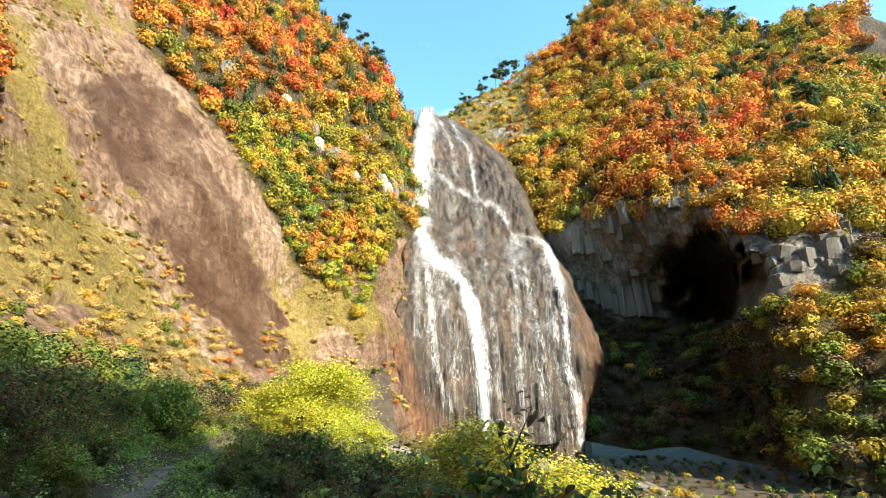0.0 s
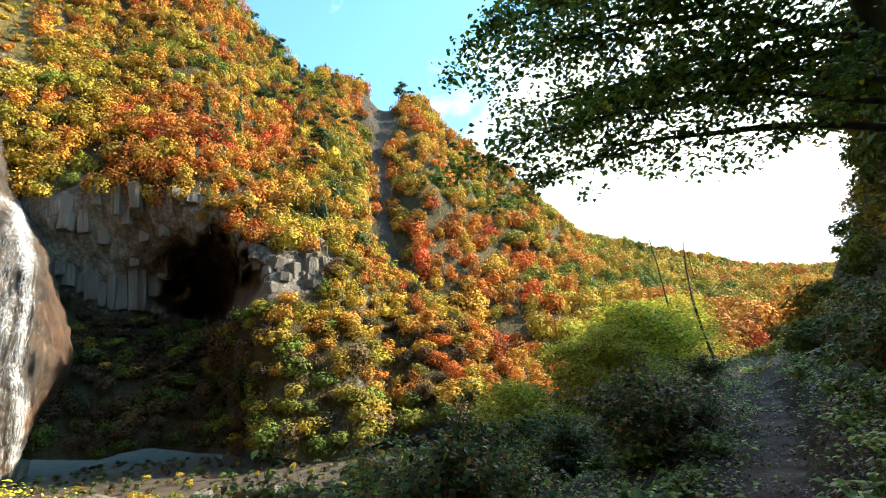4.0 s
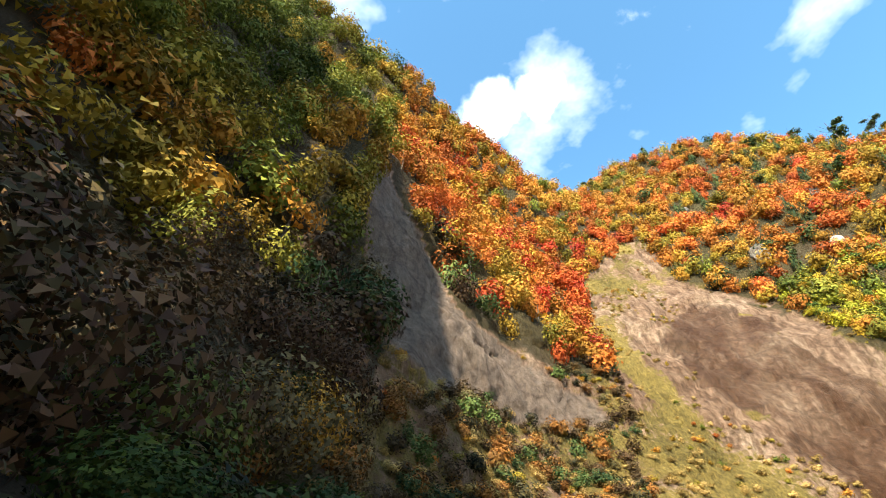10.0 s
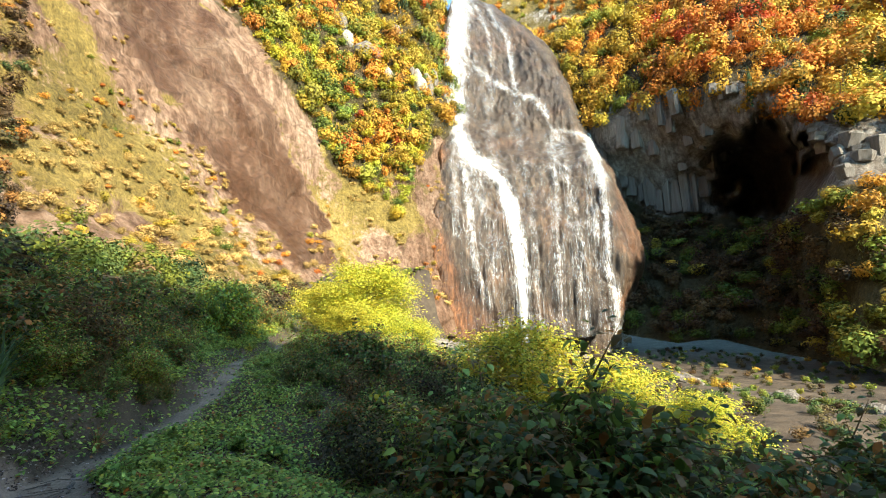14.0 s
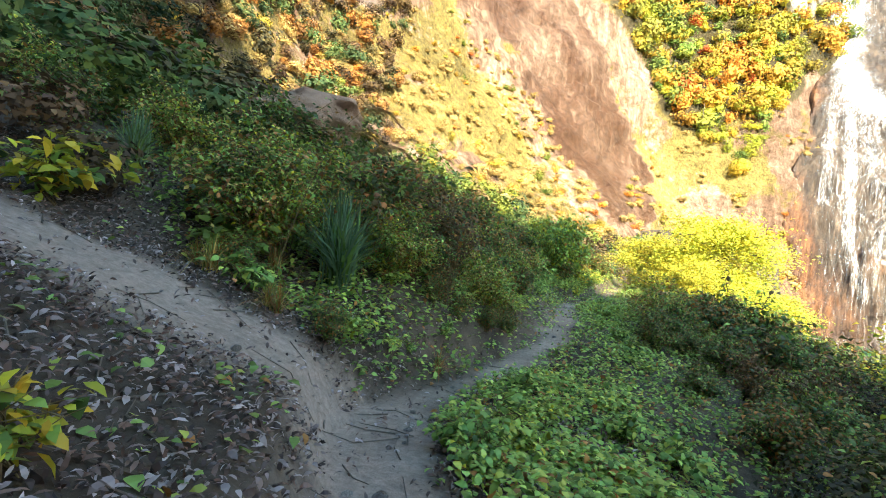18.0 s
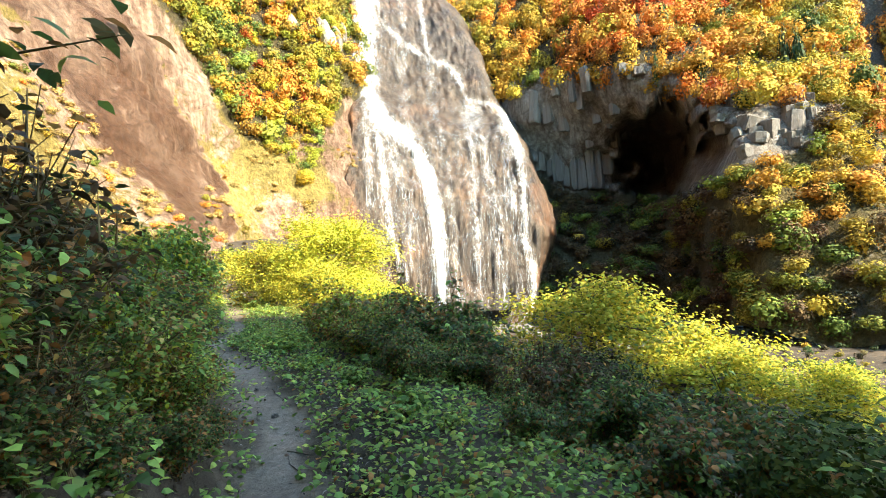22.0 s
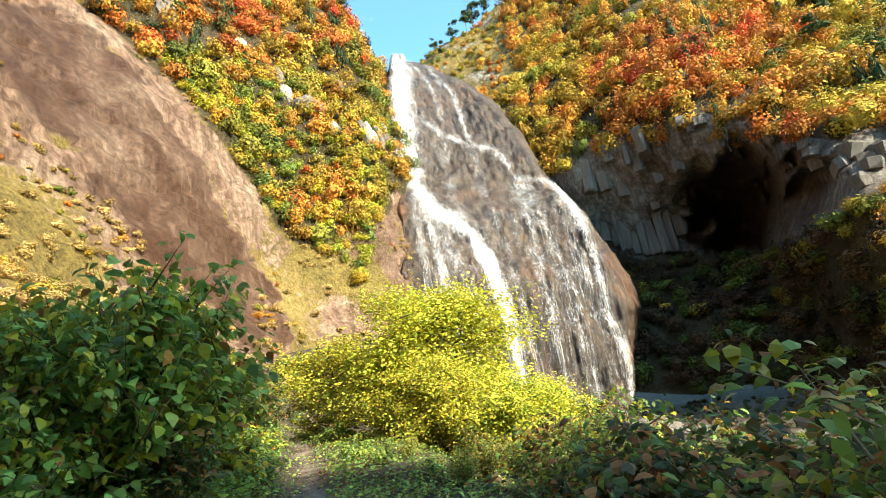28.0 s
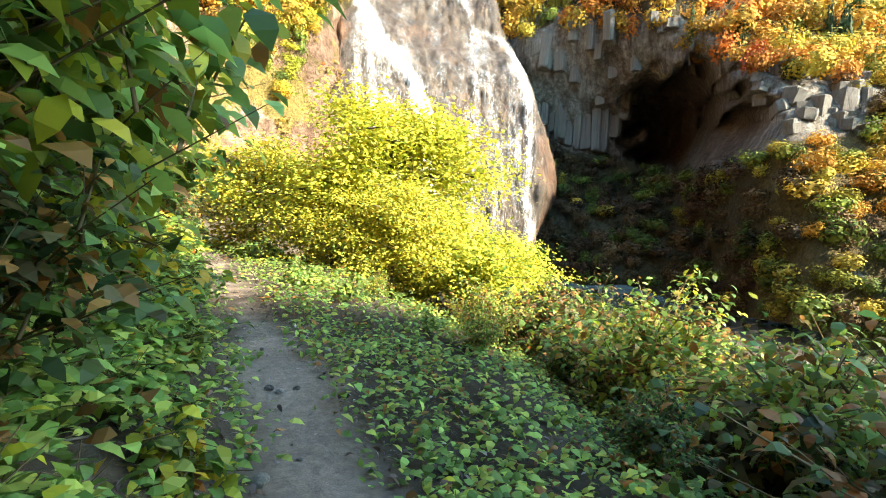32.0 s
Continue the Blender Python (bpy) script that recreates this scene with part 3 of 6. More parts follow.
SLAB = [(-26, 38), (-20, 41), (-16, 40.5), (-13.5, 35), (-8, 32), (-3, 28.3), (0, 24.5), (3, 19.5), (7, 13.5), (10, 14.5), (15, 17), (19, 20), (19, -4), (10, -4), (-1, 4), (-8, 10), (-15, 17), (-24, 22), (-26, 30)]
WET = [(-13.3, 33.6), (-8.9, 30.5), (-5.3, 26.2), (-2.9, 22.6), (-1.4, 18.6), (1.2, 15.2), (3.6, 10.9), (5.5, 4.9), (2, 4.6), (-2.4, 8.2), (-6.4, 11.8), (-8.3, 16.1), (-11.3, 20.8), (-15.2, 24.7), (-18.3, 30.5)]
LEDGE = [(-19.2, 41), (-16.6, 41), (-13.2, 34.4), (-8.5, 31.7), (-3.4, 28), (-0.2, 24.3), (2.6, 19.6), (5.4, 14.5), (4.4, 11.5), (1.6, 15.4), (-1.2, 18.9), (-2.6, 23), (-5.0, 26.6), (-8.6, 30.4), (-13.4, 33.3)]
SCREE = [(-60, 52), (-55.6, 52), (-49.8, 44.4), (-44.5, 37.5), (-37.1, 31.2), (-30.9, 27.6), (-24.5, 23.3), (-31.4, 22.8), (-39.3, 25.4), (-45.3, 27.8), (-52, 31.7), (-56.2, 36.5), (-58.5, 42.6)]
LOWER = [(-53, 33), (-38, 32), (-24, 27), (-15, 22), (-8, 16), (0, 3), (0, -5), (-60, -5), (-60, 20)]
SCAR = [(68.4, 31), (73.8, 30.5), (71.4, 23), (71.2, 15), (74.6, 9.6), (71.4, 9), (69.2, 13), (69.4, 23)]
CLIFF = [(33.5, 20), (36.8, 21.4), (42.5, 22.4), (50, 20.4), (55.5, 17.6), (60, 16.6), (63.5, 15.3), (62.5, 10), (56.5, 9.2), (52, 6.5), (47, 7.6), (41, 8.5), (37.3, 11.5)]


def land(name, sheet, mat, rock, grey, wet, label):
    tint = np.stack([rock, grey, wet], 1)
    me = mesh_from(name, sheet.flat, grid_faces(*sheet.g.shape[:2]), [mat], tint, smooth=True)
    return tagged(new(name, me), label, "hillside", kind="structure")


jit = fbm(LEFT.flat, 6, 3, 5)
laz, lel = LEFT.az + 1.0 * jit, LEFT.el + 1.0 * fbm(LEFT.flat, 6, 3, 6)
patch = fbm(LEFT.flat * (1, 1, 0.8), 7.5, 4, 9)
in_wet, in_ledge, in_scree = inside(laz, lel, WET), inside(laz, lel, LEDGE), inside(laz, lel, SCREE)
rockL = np.where(inside(laz, lel, SLAB), np.clip(0.54 + 0.85 * patch + 0.2 * (LEFT.az > 8), 0.05, 1), 0.0)
rockL = np.maximum(rockL, np.where(inside(laz, lel, LOWER), np.clip(0.36 + 0.5 * patch, 0, 1), 0.0))
rockL = np.maximum(rockL, np.where(LEFT.az < -55, 0.42 + 0.5 * jit, 0))
rockL = np.maximum(rockL, 0.3 + 0.45 * fbm(LEFT.flat, 14, 3, 8))
rockL = np.where(in_wet, np.maximum(rockL, 0.92), np.where(in_ledge, np.clip(0.8 + 0.4 * patch, 0.4, 1), np.where(in_scree, 0.95, rockL)))
greyL = np.where(in_scree, 0.62, np.where(in_ledge, 0.05, np.where(inside(laz, lel, LOWER) | inside(laz, lel, SLAB), 0.0, -0.9)))
runs = fbm(LEFT.flat * (1, 1, 0.15), 3.0, 3, 10)
wetL = np.where(in_wet, np.clip(0.85 + 0.5 * runs, 0.35, 1.0), 0.0) + 0.45 * np.clip((LEFT.az - 10) / 4, 0, 1) * (LEFT.el < 18)
land("hillside_left", LEFT, TERRAIN, rockL, greyL, wetL, "steep slope of bare reddish rock slabs and dry yellow grass")
raz, rel = keep_dirs[0] + 0.8 * fbm(RIGHT.flat, 6, 3, 15), keep_dirs[1] + 0.8 * fbm(RIGHT.flat, 6, 3, 16)
rockR = np.where(inside(raz, rel, CLIFF), 0.95, 0.25 + 0.4 * fbm(RIGHT.flat, 9, 3, 18))
# last mask is no water here: it paints shade into the hollow
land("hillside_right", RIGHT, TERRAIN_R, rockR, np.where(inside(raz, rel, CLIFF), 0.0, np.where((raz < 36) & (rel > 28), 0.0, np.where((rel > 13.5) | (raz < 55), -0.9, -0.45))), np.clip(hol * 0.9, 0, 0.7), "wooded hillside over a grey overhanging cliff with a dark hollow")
faz, fel = FAR.az + 0.5 * fbm(FAR.flat, 12, 3, 25), FAR.el
land("hillside_far", FAR, TERRAIN_R, 0.2 + 0.3 * fbm(FAR.flat, 20, 3, 28), np.where(inside(faz, fel, SCAR), 0.9, -0.8), np.zeros(len(faz)), "distant wooded mountainside with a grey landslide scar")
land("hillside_near", NEARHILL, SOIL_DARK, np.zeros(len(NEARHILL.flat)), np.zeros(len(NEARHILL.flat)), np.zeros(len(NEARHILL.flat)), "shaded steep earth bank beside the trail, with an added unseen ridge behind")
jf = fbm(FALL.flat, 6, 3, 17)
brown = np.clip((18.3 + 2.0 * jf - FALL.az) / 2.0, 0, 1) + np.clip((FALL.az - 37.0 + 2 * jf) / 2.0, 0, 1) * 0.6 + np.clip((4 + 6 * jf - FALL.el) / 6, 0, 1) * np.clip((24 - FALL.az) / 4, 0, 1) + np.clip(0.5 * jf - 0.15, 0, 0.4)
brown = np.clip(brown, 0, 1)
me = mesh_from("rock_face", FALL.flat, grid_faces(*FALL.g.shape[:2]), [ROCK_FALL], np.stack([brown] * 3, 1), smooth=True)
tagged(new("rock_face", me), "dark grey wet rock face under the waterfall", "rock face", kind="structure")

# ---- ground with the trail ----
TRAIL = np.array([(62, -19, 2.0), (40, -14, 1.2), (24, -8, 0.5), (12, -4, 0.15), (4, -1.2, 0), (0, 0, 0), (-0.7, 2, 0), (-1.45, 4.5, -0.05), (-2.6, 6.7, -0.15), (-3.1, 7.9, -0.22),
                  (-3.1, 9.3, -0.3), (-2.75, 11, -0.38), (-2.1, 13.6, -0.15), (-2.05, 17.5, 0.0), (-2.15, 20, 0.0), (-1.82, 22, -0.05), (-1.15, 24, -0.1), (-0.75, 27.3, 0.1), (0.1, 34.2, 0.2), (0.9, 42, 0.0), (5, 50, -1.5)])
trail = catmull(TRAIL, 500)
BRANCH = catmull(np.array([(-3.0, 7.5, -0.1), (-4.2, 7.2, 0.3), (-5.8, 6.4, 1.1), (-8.5, 4.5, 2.6)]), 60)


def ground_z(x, y):
    p = np.stack([np.ravel(x), np.ravel(y)], 1)
    out = np.zeros(len(p))
    tan = np.gradient(trail[:, :2], axis=0)
    tan /= np.linalg.norm(tan, axis=1, keepdims=True)
    for s in range(0, len(p), 20000):
        q = p[s:s + 20000]
        d = ((q[:, None, :] - trail[None, ::2, :2]) ** 2).sum(-1)
        i = d.argmin(1) * 2
        v = q - trail[i, :2]
        side = tan[i, 0] * v[:, 1] - tan[i, 1] * v[:, 0]
        dist = np.sqrt(d.min(1))
        left = side > 0
        hp = trail[i, 2]
        up = np.clip(dist - 0.38, 0, None)
        hl = hp + 0.32 * np.clip(up * 4, 0, 1) + 0.42 * np.clip(up, 0, 9) + 0.2 * np.clip(up - 9, 0, 30)
        dn = np.clip(dist - 0.5, 0, None)
        floor = -4.9 - 0.045 * np.clip(q[:, 0] - 20, 0, 60)
        hr = np.maximum(hp - 0.10 * np.clip(dn, 0, 1.6) - 0.42 * np.clip(dn - 1.6, 0, 40), floor + 0.4 * fbm(np.c_[q, q[:, :1] * 0], 5, 3, 52))
        hl = hl + 0.6 * np.exp(-((q[:, 1] - 10.6) / 2.0) ** 2) * np.clip(up * 1.6, 0, 1) * np.clip((9 - up) / 5, 0, 1)
        h = np.where(left, hl, hr)
        fade = np.clip((np.maximum(q[:, 0] - 30, np.hypot(q[:, 0], q[:, 1]) - 90)) / 18, 0, 1)
        h = h * (1 - fade) + np.minimum(h, -9) * fade
        db = np.sqrt(((q[:, None, :] - BRANCH[None, ::3, :2]) ** 2).sum(-1)).min(1)
        rough = np.clip((np.minimum(dist, db) - 0.3) / 1.2, 0.12, 1)
        out[s:s + 20000] = h + rough * (0.22 * fbm(np.c_[q, q[:, :1] * 0], 2.6, 4, 51)) + 0.03 * fbm(np.c_[q, q[:, :1] * 0], 0.5, 3, 53)
    return out.reshape(np.shape(x))


def spaced(lo, a, b, hi, fine, n):
    left = a - np.geomspace(1, a - lo + 1, n)[::-1] + 1 - fine
    right = b + np.geomspace(1, hi - b + 1, n) - 1 + fine
    return np.concatenate([left, np.arange(a, b, fine), right])


gx, gy = spaced(-2600, -12, 14, 2600, 0.16, 60), spaced(-2600, -4, 34, 2600, 0.16, 60)
GX, GY = np.meshgrid(gx, gy)
GZ = ground_z(GX, GY)
gpts = np.stack([GX, GY, GZ], -1).reshape(-1, 3)
dtr = np.full(len(gpts), 99.0)
close = (np.abs(gpts[:, 0]) < 70) & (np.abs(gpts[:, 1]) < 60)
for s in np.array_split(np.nonzero(close)[0], 12):
    both = np.concatenate([trail[::2, :2], BRANCH[::2, :2]])
    dtr[s] = np.sqrt(((gpts[s, None, :2] - both[None]) ** 2).sum(-1)).min(1) - 0.34 * (np.sqrt(((gpts[s, None, :2] - BRANCH[None, ::4, :2]) ** 2).sum(-1)).min(1) < 1)
worn = np.clip(1.35 - (dtr + 0.25 * fbm(gpts, 0.8, 3, 61)) / np.where(gpts[:, 1] > 9.5, 0.29, 0.42), 0, 1)
m, n, l, b = material("trail_and_forest_floor", 0.95, 0.2)
at = n.new("ShaderNodeAttribute")
at.attribute_name = "tint"
sp = n.new("ShaderNodeSeparateColor")
l.new(at.outputs["Color"], sp.inputs[0])
n1 = noise_node(n, l, 0.6, 8, 0.7)
n2 = noise_node(n, l, 14, 7, 0.75)
litter = ramp_node(n, l, n1.outputs["Fac"], [(0.3, (0.03, 0.024, 0.018)), (0.5, (0.06, 0.047, 0.034)), (0.7, (0.11, 0.085, 0.06))])
earth = ramp_node(n, l, n1.outputs["Fac"], [(0.3, (0.18, 0.135, 0.105)), (0.7, (0.31, 0.25, 0.20))])
c = mix(n, l, litter.outputs["Color"], earth.outputs["Color"], sp.outputs[0])
g3 = ramp_node(n, l, n2.outputs["Fac"], [(0.3, (0.5, 0.5, 0.5)), (0.7, (1.25, 1.25, 1.25))])
l.new(mix(n, l, c, g3.outputs["Color"], 0.9, "MULTIPLY"), b.inputs["Base Color"])
bump(n, l, b, n2.outputs["Fac"], 0.8, 0.04)
worn = worn * np.where(gpts[:, 0] > 2.5, 0.3, 1.0)
me = mesh_from("ground", gpts, grid_faces(*GX.shape), [m], np.stack([worn, worn, worn], 1), smooth=True)
tagged(new("ground", me), "shaded forest floor with a narrow trodden earth trail", "ground", kind="structure")

# ---- pool ----
pc = np.array([surv(29, 60 * K, -3.3)[0], surv(29, 60 * K, -3.3)[1], -4.35])
a = np.linspace(0, 2 * math.pi, 72, endpoint=False)
rad = 1 + 0.12 * np.sin(3 * a + 1) + 0.07 * np.sin(7 * a)
rim = pc + np.stack([11 * rad * np.cos(a), 10 * rad * np.sin(a), 0 * a], 1)
me = mesh_from("pool", np.concatenate([[pc], rim]), np.array([(0, 1 + i, 1 + (i + 1) % 72) for i in range(72)]), [POOL])
tagged(new("water", me), "dark still plunge pool at the foot of the waterfall", "pool", kind="structure")

# ---- falling water ----
# width, strands, half-thickness, course by bearing and elevation
STREAMS = [
    (2.1, 56, 0.10, [(20.6, 33.0), (19.7, 28.4), (19.3, 23.3), (19.5, 20.3), (20.9, 17.0), (23.2, 15.0), (25.1, 11.9), (25.8, 7.4), (26.2, 1.8), (26.2, -4.2)]),
    (1.7, 44, 0.12, [(24.4, 13.4), (25.6, 8.5), (26.1, 3.0), (26.2, -4.2)]),
    (3.4, 70, 0.07, [(20.8, 33.2), (20.4, 29.0), (19.9, 24.0), (19.5, 20.2)]),
    (1.6, 26, 0.06, [(19.5, 19.8), (20.2, 14.1), (20.5, 8.9), (20.9, 3.8), (22.0, 0.0)]),
    (0.7, 22, 0.06, [(24.1, 31.8), (26.1, 28.5), (26.8, 23.6), (29.2, 22.2), (30.7, 19.0)]),
    (0.5, 16, 0.06, [(21.6, 27.1), (23.7, 25.1), (26.8, 23.0)]),
    (0.6, 14, 0.06, [(30.7, 18.9), (32.6, 18.5), (34.3, 17.8)]),
    (0.9, 36, 0.08, [(34.3, 17.8), (35.0, 15.8), (35.7, 13.1), (35.9, 9.3), (35.7, 5.6), (35.4, 3.5), (35.9, 1.4), (35.8, -3.8)]),
    (2.0, 30, 0.05, [(31.4, 18.4), (31.9, 14.0), (32.6, 8.0), (32.8, 2.0), (32.8, -3.8)]),
    (2.0, 24, 0.05, [(30.5, 18.4), (30.6, 13.5), (30.4, 8.0), (30.2, -3.8)]),
    (1.2, 14, 0.045, [(19.2, 19.6), (18.9, 14.0), (18.8, 8.0)]),
    (1.6, 16, 0.04, [(23.6, 25.0), (23.4, 20.5), (23.6, 16.0)]),
    (1.4, 16, 0.04, [(26.6, 22.8), (26.8, 18.0), (27.6, 10.0), (28.0, -3.8)]),
    (2.2, 30, 0.045, [(20.6, 17.2), (22.0, 12.0), (23.0, 6.0), (23.8, -3.8)]),
    (1.5, 24, 0.05, [(34.6, 16.5), (34.6, 11.0), (34.4, 5.0), (34.6, -3.6)]),
    (0.7, 16, 0.05, [(22.4, 32.6), (23.6, 30.0), (24.2, 26.5)]),
]
fallthing = tagged(new("waterfall"), "tall white waterfall running in strands over a rock face", "waterfall")
fallthing.location = pc
flow = np.zeros(len(FALL.flat))
wob = 0.35 * fbm(FALL.flat * (1, 1, 0.25), 3.0, 3, 12)
for width, count, thick, line in STREAMS:
    away_by = near_line(FALL.az + wob, FALL.el, [tuple(q) for q in catmull(np.array(line), 24)])
    flow = np.maximum(flow, (0.092 + 2.9 * (thick - 0.04)) * np.exp(-(away_by / (0.2 + 0.36 * width)) ** 2))
below = np.clip((18.4 - FALL.el) / 2, 0, 1) * np.clip((FALL.az - 18.6) / 1.5, 0, 1) * np.clip((36.6 - FALL.az) / 1.5, 0, 1)
flow = np.maximum(flow, 0.05 * below)
sheet = FALL.flat + FALL.nf * 0.28 - pc
part("veil", mesh_from("veil", sheet, grid_faces(*FALL.g.shape[:2]), [VEIL], np.stack([flow] * 3, 1), smooth=True), fallthing)
for width, count, thick, line in STREAMS:
    N = 70
    dense = catmull(np.array(line), N)
    cen, nor = zip(*[FALL.at(*q) for q in dense])
    cen, nor = np.array(cen), np.array(nor)
    for _ in range(5):
        cen[1:-1] = (cen[:-2] + 2 * cen[1:-1] + cen[2:]) / 4
        nor[1:-1] = (nor[:-2] + 2 * nor[1:-1] + nor[2:]) / 4
    tan = np.gradient(cen, axis=0)
    tan /= np.linalg.norm(tan, axis=1, keepdims=True)
    out = nor / np.linalg.norm(nor, axis=1, keepdims=True)
    sidev = np.cross(tan, out)
    for k in range(count // 2):
        s0, s1 = (0, N - 1) if k % 5 == 0 else sorted(rng.integers(0, N, 2))
        if s1 - s0 < 14:
            s0, s1 = 0, N - 1
        idx = np.arange(s0, s1 + 1)
        L = len(idx)
        bend = np.interp(np.arange(L), np.linspace(0, L - 1, 5), np.cumsum(rng.normal(0, 0.10 * width, 5)))
        off = rng.normal(0, width * 0.55) + bend
        w = thick * rng.uniform(0.15, 0.45) * np.interp(np.arange(L), [0, 5, L - 6, L - 1], [0.15, 1, 1, 0.15])
        c0 = cen[idx] + sidev[idx] * off[:, None] + out[idx] * rng.uniform(0.45, 0.85) - pc
        i = np.arange(L - 1)
        v = np.concatenate([c0 - sidev[idx] * w[:, None], c0 + out[idx] * 0.06, c0 + sidev[idx] * w[:, None]])
        f = np.concatenate([np.stack([i, i + 1, L + i + 1, L + i], 1), np.stack([L + i, L + i + 1, 2 * L + i + 1, 2 * L + i], 1)])
        part("strand", mesh_from("strand", v, f, [WATER], smooth=True), fallthing)

# ---- woods ----
def crown(seed, leaves, rx=1.0, rz=1.0, size=0.16, lumps=9):
    """A crown of unit radius: leaf clumps in lumps, as triangles facing all ways. Returns verts and faces."""
    g = np.random.default_rng(seed)
    c = g.normal(0, 1, (lumps, 3))
    c /= np.linalg.norm(c, axis=1, keepdims=True)
    c *= g.uniform(0.25, 0.72, (lumps, 1))
    c[:, 2] = c[:, 2] * 0.8
    r = g.uniform(0.32, 0.55, lumps)
    k = g.integers(0, lumps, leaves)
    d = g.normal(0, 1, (leaves, 3))
    d /= np.linalg.norm(d, axis=1, keepdims=True)
    p = c[k] + d * (r[k] * g.uniform(0.55, 1.08, leaves) ** 0.5)[:, None]
    p *= (rx, rx, rz)
    nrm = d + 0.6 * c[k] + 0.26 * g.normal(0, 1, (leaves, 3)) + (0, 0, 0.25)
    nrm /= np.linalg.norm(nrm, axis=1, keepdims=True)
    u = np.cross(nrm, g.normal(0, 1, (leaves, 3)))
    u /= np.linalg.norm(u, axis=1, keepdims=True)
    w = np.cross(nrm, u)
    s = size * g.uniform(0.6, 1.4, (leaves, 1))
    v = np.stack([p - u * s, p + u * s * 0.3 - w * s * 0.75, p + u * s * 0.7 + w * s * 0.7 + nrm * s * 0.15], 1).reshape(-1, 3)
    return v, np.arange(leaves * 3).reshape(-1, 3)


def trunk(height, r0, seed, limbs=4, lean=0.1, n=6):
    """A tapered trunk with limbs; unit of metres."""
    g = np.random.default_rng(seed)
    V, F = [], []

    def tube(a, b, ra, rb, bend):
        k = 5
        ts = np.linspace(0, 1, k)
        cs = np.outer(1 - ts, a) + np.outer(ts, b) + np.outer(np.sin(ts * math.pi), bend)
        base = sum(len(v) for v in V)
        for t, cc in zip(ts, cs):
            ang = np.arange(n) * 2 * math.pi / n
            r = ra + (rb - ra) * t
            V.append(cc + r * np.stack([np.cos(ang), np.sin(ang), 0 * ang], 1))
        for q in range(k - 1):
            i = np.arange(n)
            F.append(base + np.stack([q * n + i, q * n + (i + 1) % n, (q + 1) * n + (i + 1) % n, (q + 1) * n + i], 1))
    top = np.array([g.normal(0, lean) * height, g.normal(0, lean) * height, height])
    tube(np.zeros(3) - (0, 0, 0.4), top, r0, r0 * 0.25, g.normal(0, 0.04, 3) * height)
    for q in range(limbs):
        h = g.uniform(0.35, 0.85)
        a = top * h
        ang = g.uniform(0, 6.28)
        e = a + np.array([math.cos(ang), math.sin(ang), g.uniform(0.3, 0.9)]) * height * g.uniform(0.2, 0.35)
        tube(a, e, r0 * 0.4 * (1.1 - h), r0 * 0.1, g.normal(0, 0.02, 3) * height)
    F = np.concatenate(F)
    return np.concatenate(V), np.concatenate([F[:, :3], F[:, [0, 2, 3]]])


CROWNS = [crown(100 + i, 480, 1.0, rz, 0.098, 14) for i, rz in enumerate((0.9, 1.05, 0.8, 1.15, 0.95, 1.0))]
XFINE = [crown(160 + i, 3000, 1.0, rz, 0.030, 30) for i, rz in enumerate((0.9, 1.05, 0.8, 1.15, 0.95, 1.0))]
FINE = [crown(120 + i, 760, 1.0, rz, 0.075, 17) for i, rz in enumerate((0.9, 1.05, 0.8, 1.15, 0.95, 1.0))]
DISTANT = [crown(140 + i, 190, 1.0, rz, 0.165, 11) for i, rz in enumerate((0.9, 1.05, 0.8, 1.15, 0.95, 1.0))]
CONES = []
for i in range(3):
    v, f = crown(130 + i, 300, 1.0, 1.0, 0.13, 14)
    h = (v[:, 2:] + 1.2) / 2.4
    v = np.concatenate([v[:, :2] * np.clip(1.15 - h, 0.12, 1) * 0.62, v[:, 2:] * 1.6], 1)
    CONES.append((v, f))
TRUNKS = [trunk(1.0, 0.035, 150 + i, 2, 0.06, 3) for i in range(3)]

ORANGE = [(0.50, 0.20, 0.025), (0.44, 0.14, 0.02), (0.52, 0.26, 0.035), (0.40, 0.095, 0.018)]
RED = [(0.50, 0.055, 0.02), (0.44, 0.08, 0.02), (0.56, 0.045, 0.025)]
YELLOW = [(0.52, 0.36, 0.03), (0.46, 0.32, 0.03), (0.58, 0.44, 0.04), (0.40, 0.30, 0.03)]
LIME = [(0.34, 0.36, 0.035), (0.25, 0.29, 0.03), (0.44, 0.42, 0.035)]
GREEN = [(0.12, 0.20, 0.038), (0.16, 0.25, 0.05), (0.09, 0.155, 0.035)]
PINE = [(0.045, 0.07, 0.02), (0.06, 0.085, 0.025)]
RUST = [(0.30, 0.13, 0.03), (0.24, 0.12, 0.035), (0.34, 0.17, 0.05)]
BRIGHT = [(0.50, 0.47, 0.05), (0.42, 0.44, 0.05), (0.56, 0.46, 0.05), (0.36, 0.42, 0.05)]
FRESH = [(0.22, 0.36, 0.08), (0.29, 0.42, 0.09), (0.17, 0.28, 0.07), (0.36, 0.42, 0.08)]
DEEP = [(0.065, 0.11, 0.034), (0.09, 0.135, 0.038), (0.12, 0.10, 0.042), (0.05, 0.08, 0.028)]
BROWN = [(0.10, 0.06, 0.03), (0.075, 0.05, 0.025), (0.13, 0.085, 0.035), (0.05, 0.045, 0.02)]
STRAW = [(0.42, 0.32, 0.10), (0.36, 0.27, 0.08), (0.48, 0.36, 0.12)]


HUES = np.array([(0.075, 0.115, 0.022), (0.16, 0.20, 0.028), (0.40, 0.30, 0.035), (0.52, 0.29, 0.038), (0.52, 0.19, 0.032), (0.52, 0.145, 0.026), (0.54, 0.09, 0.03)])
STEPS = [0.0, 0.25, 0.45, 0.6, 0.75, 0.9, 1.0]


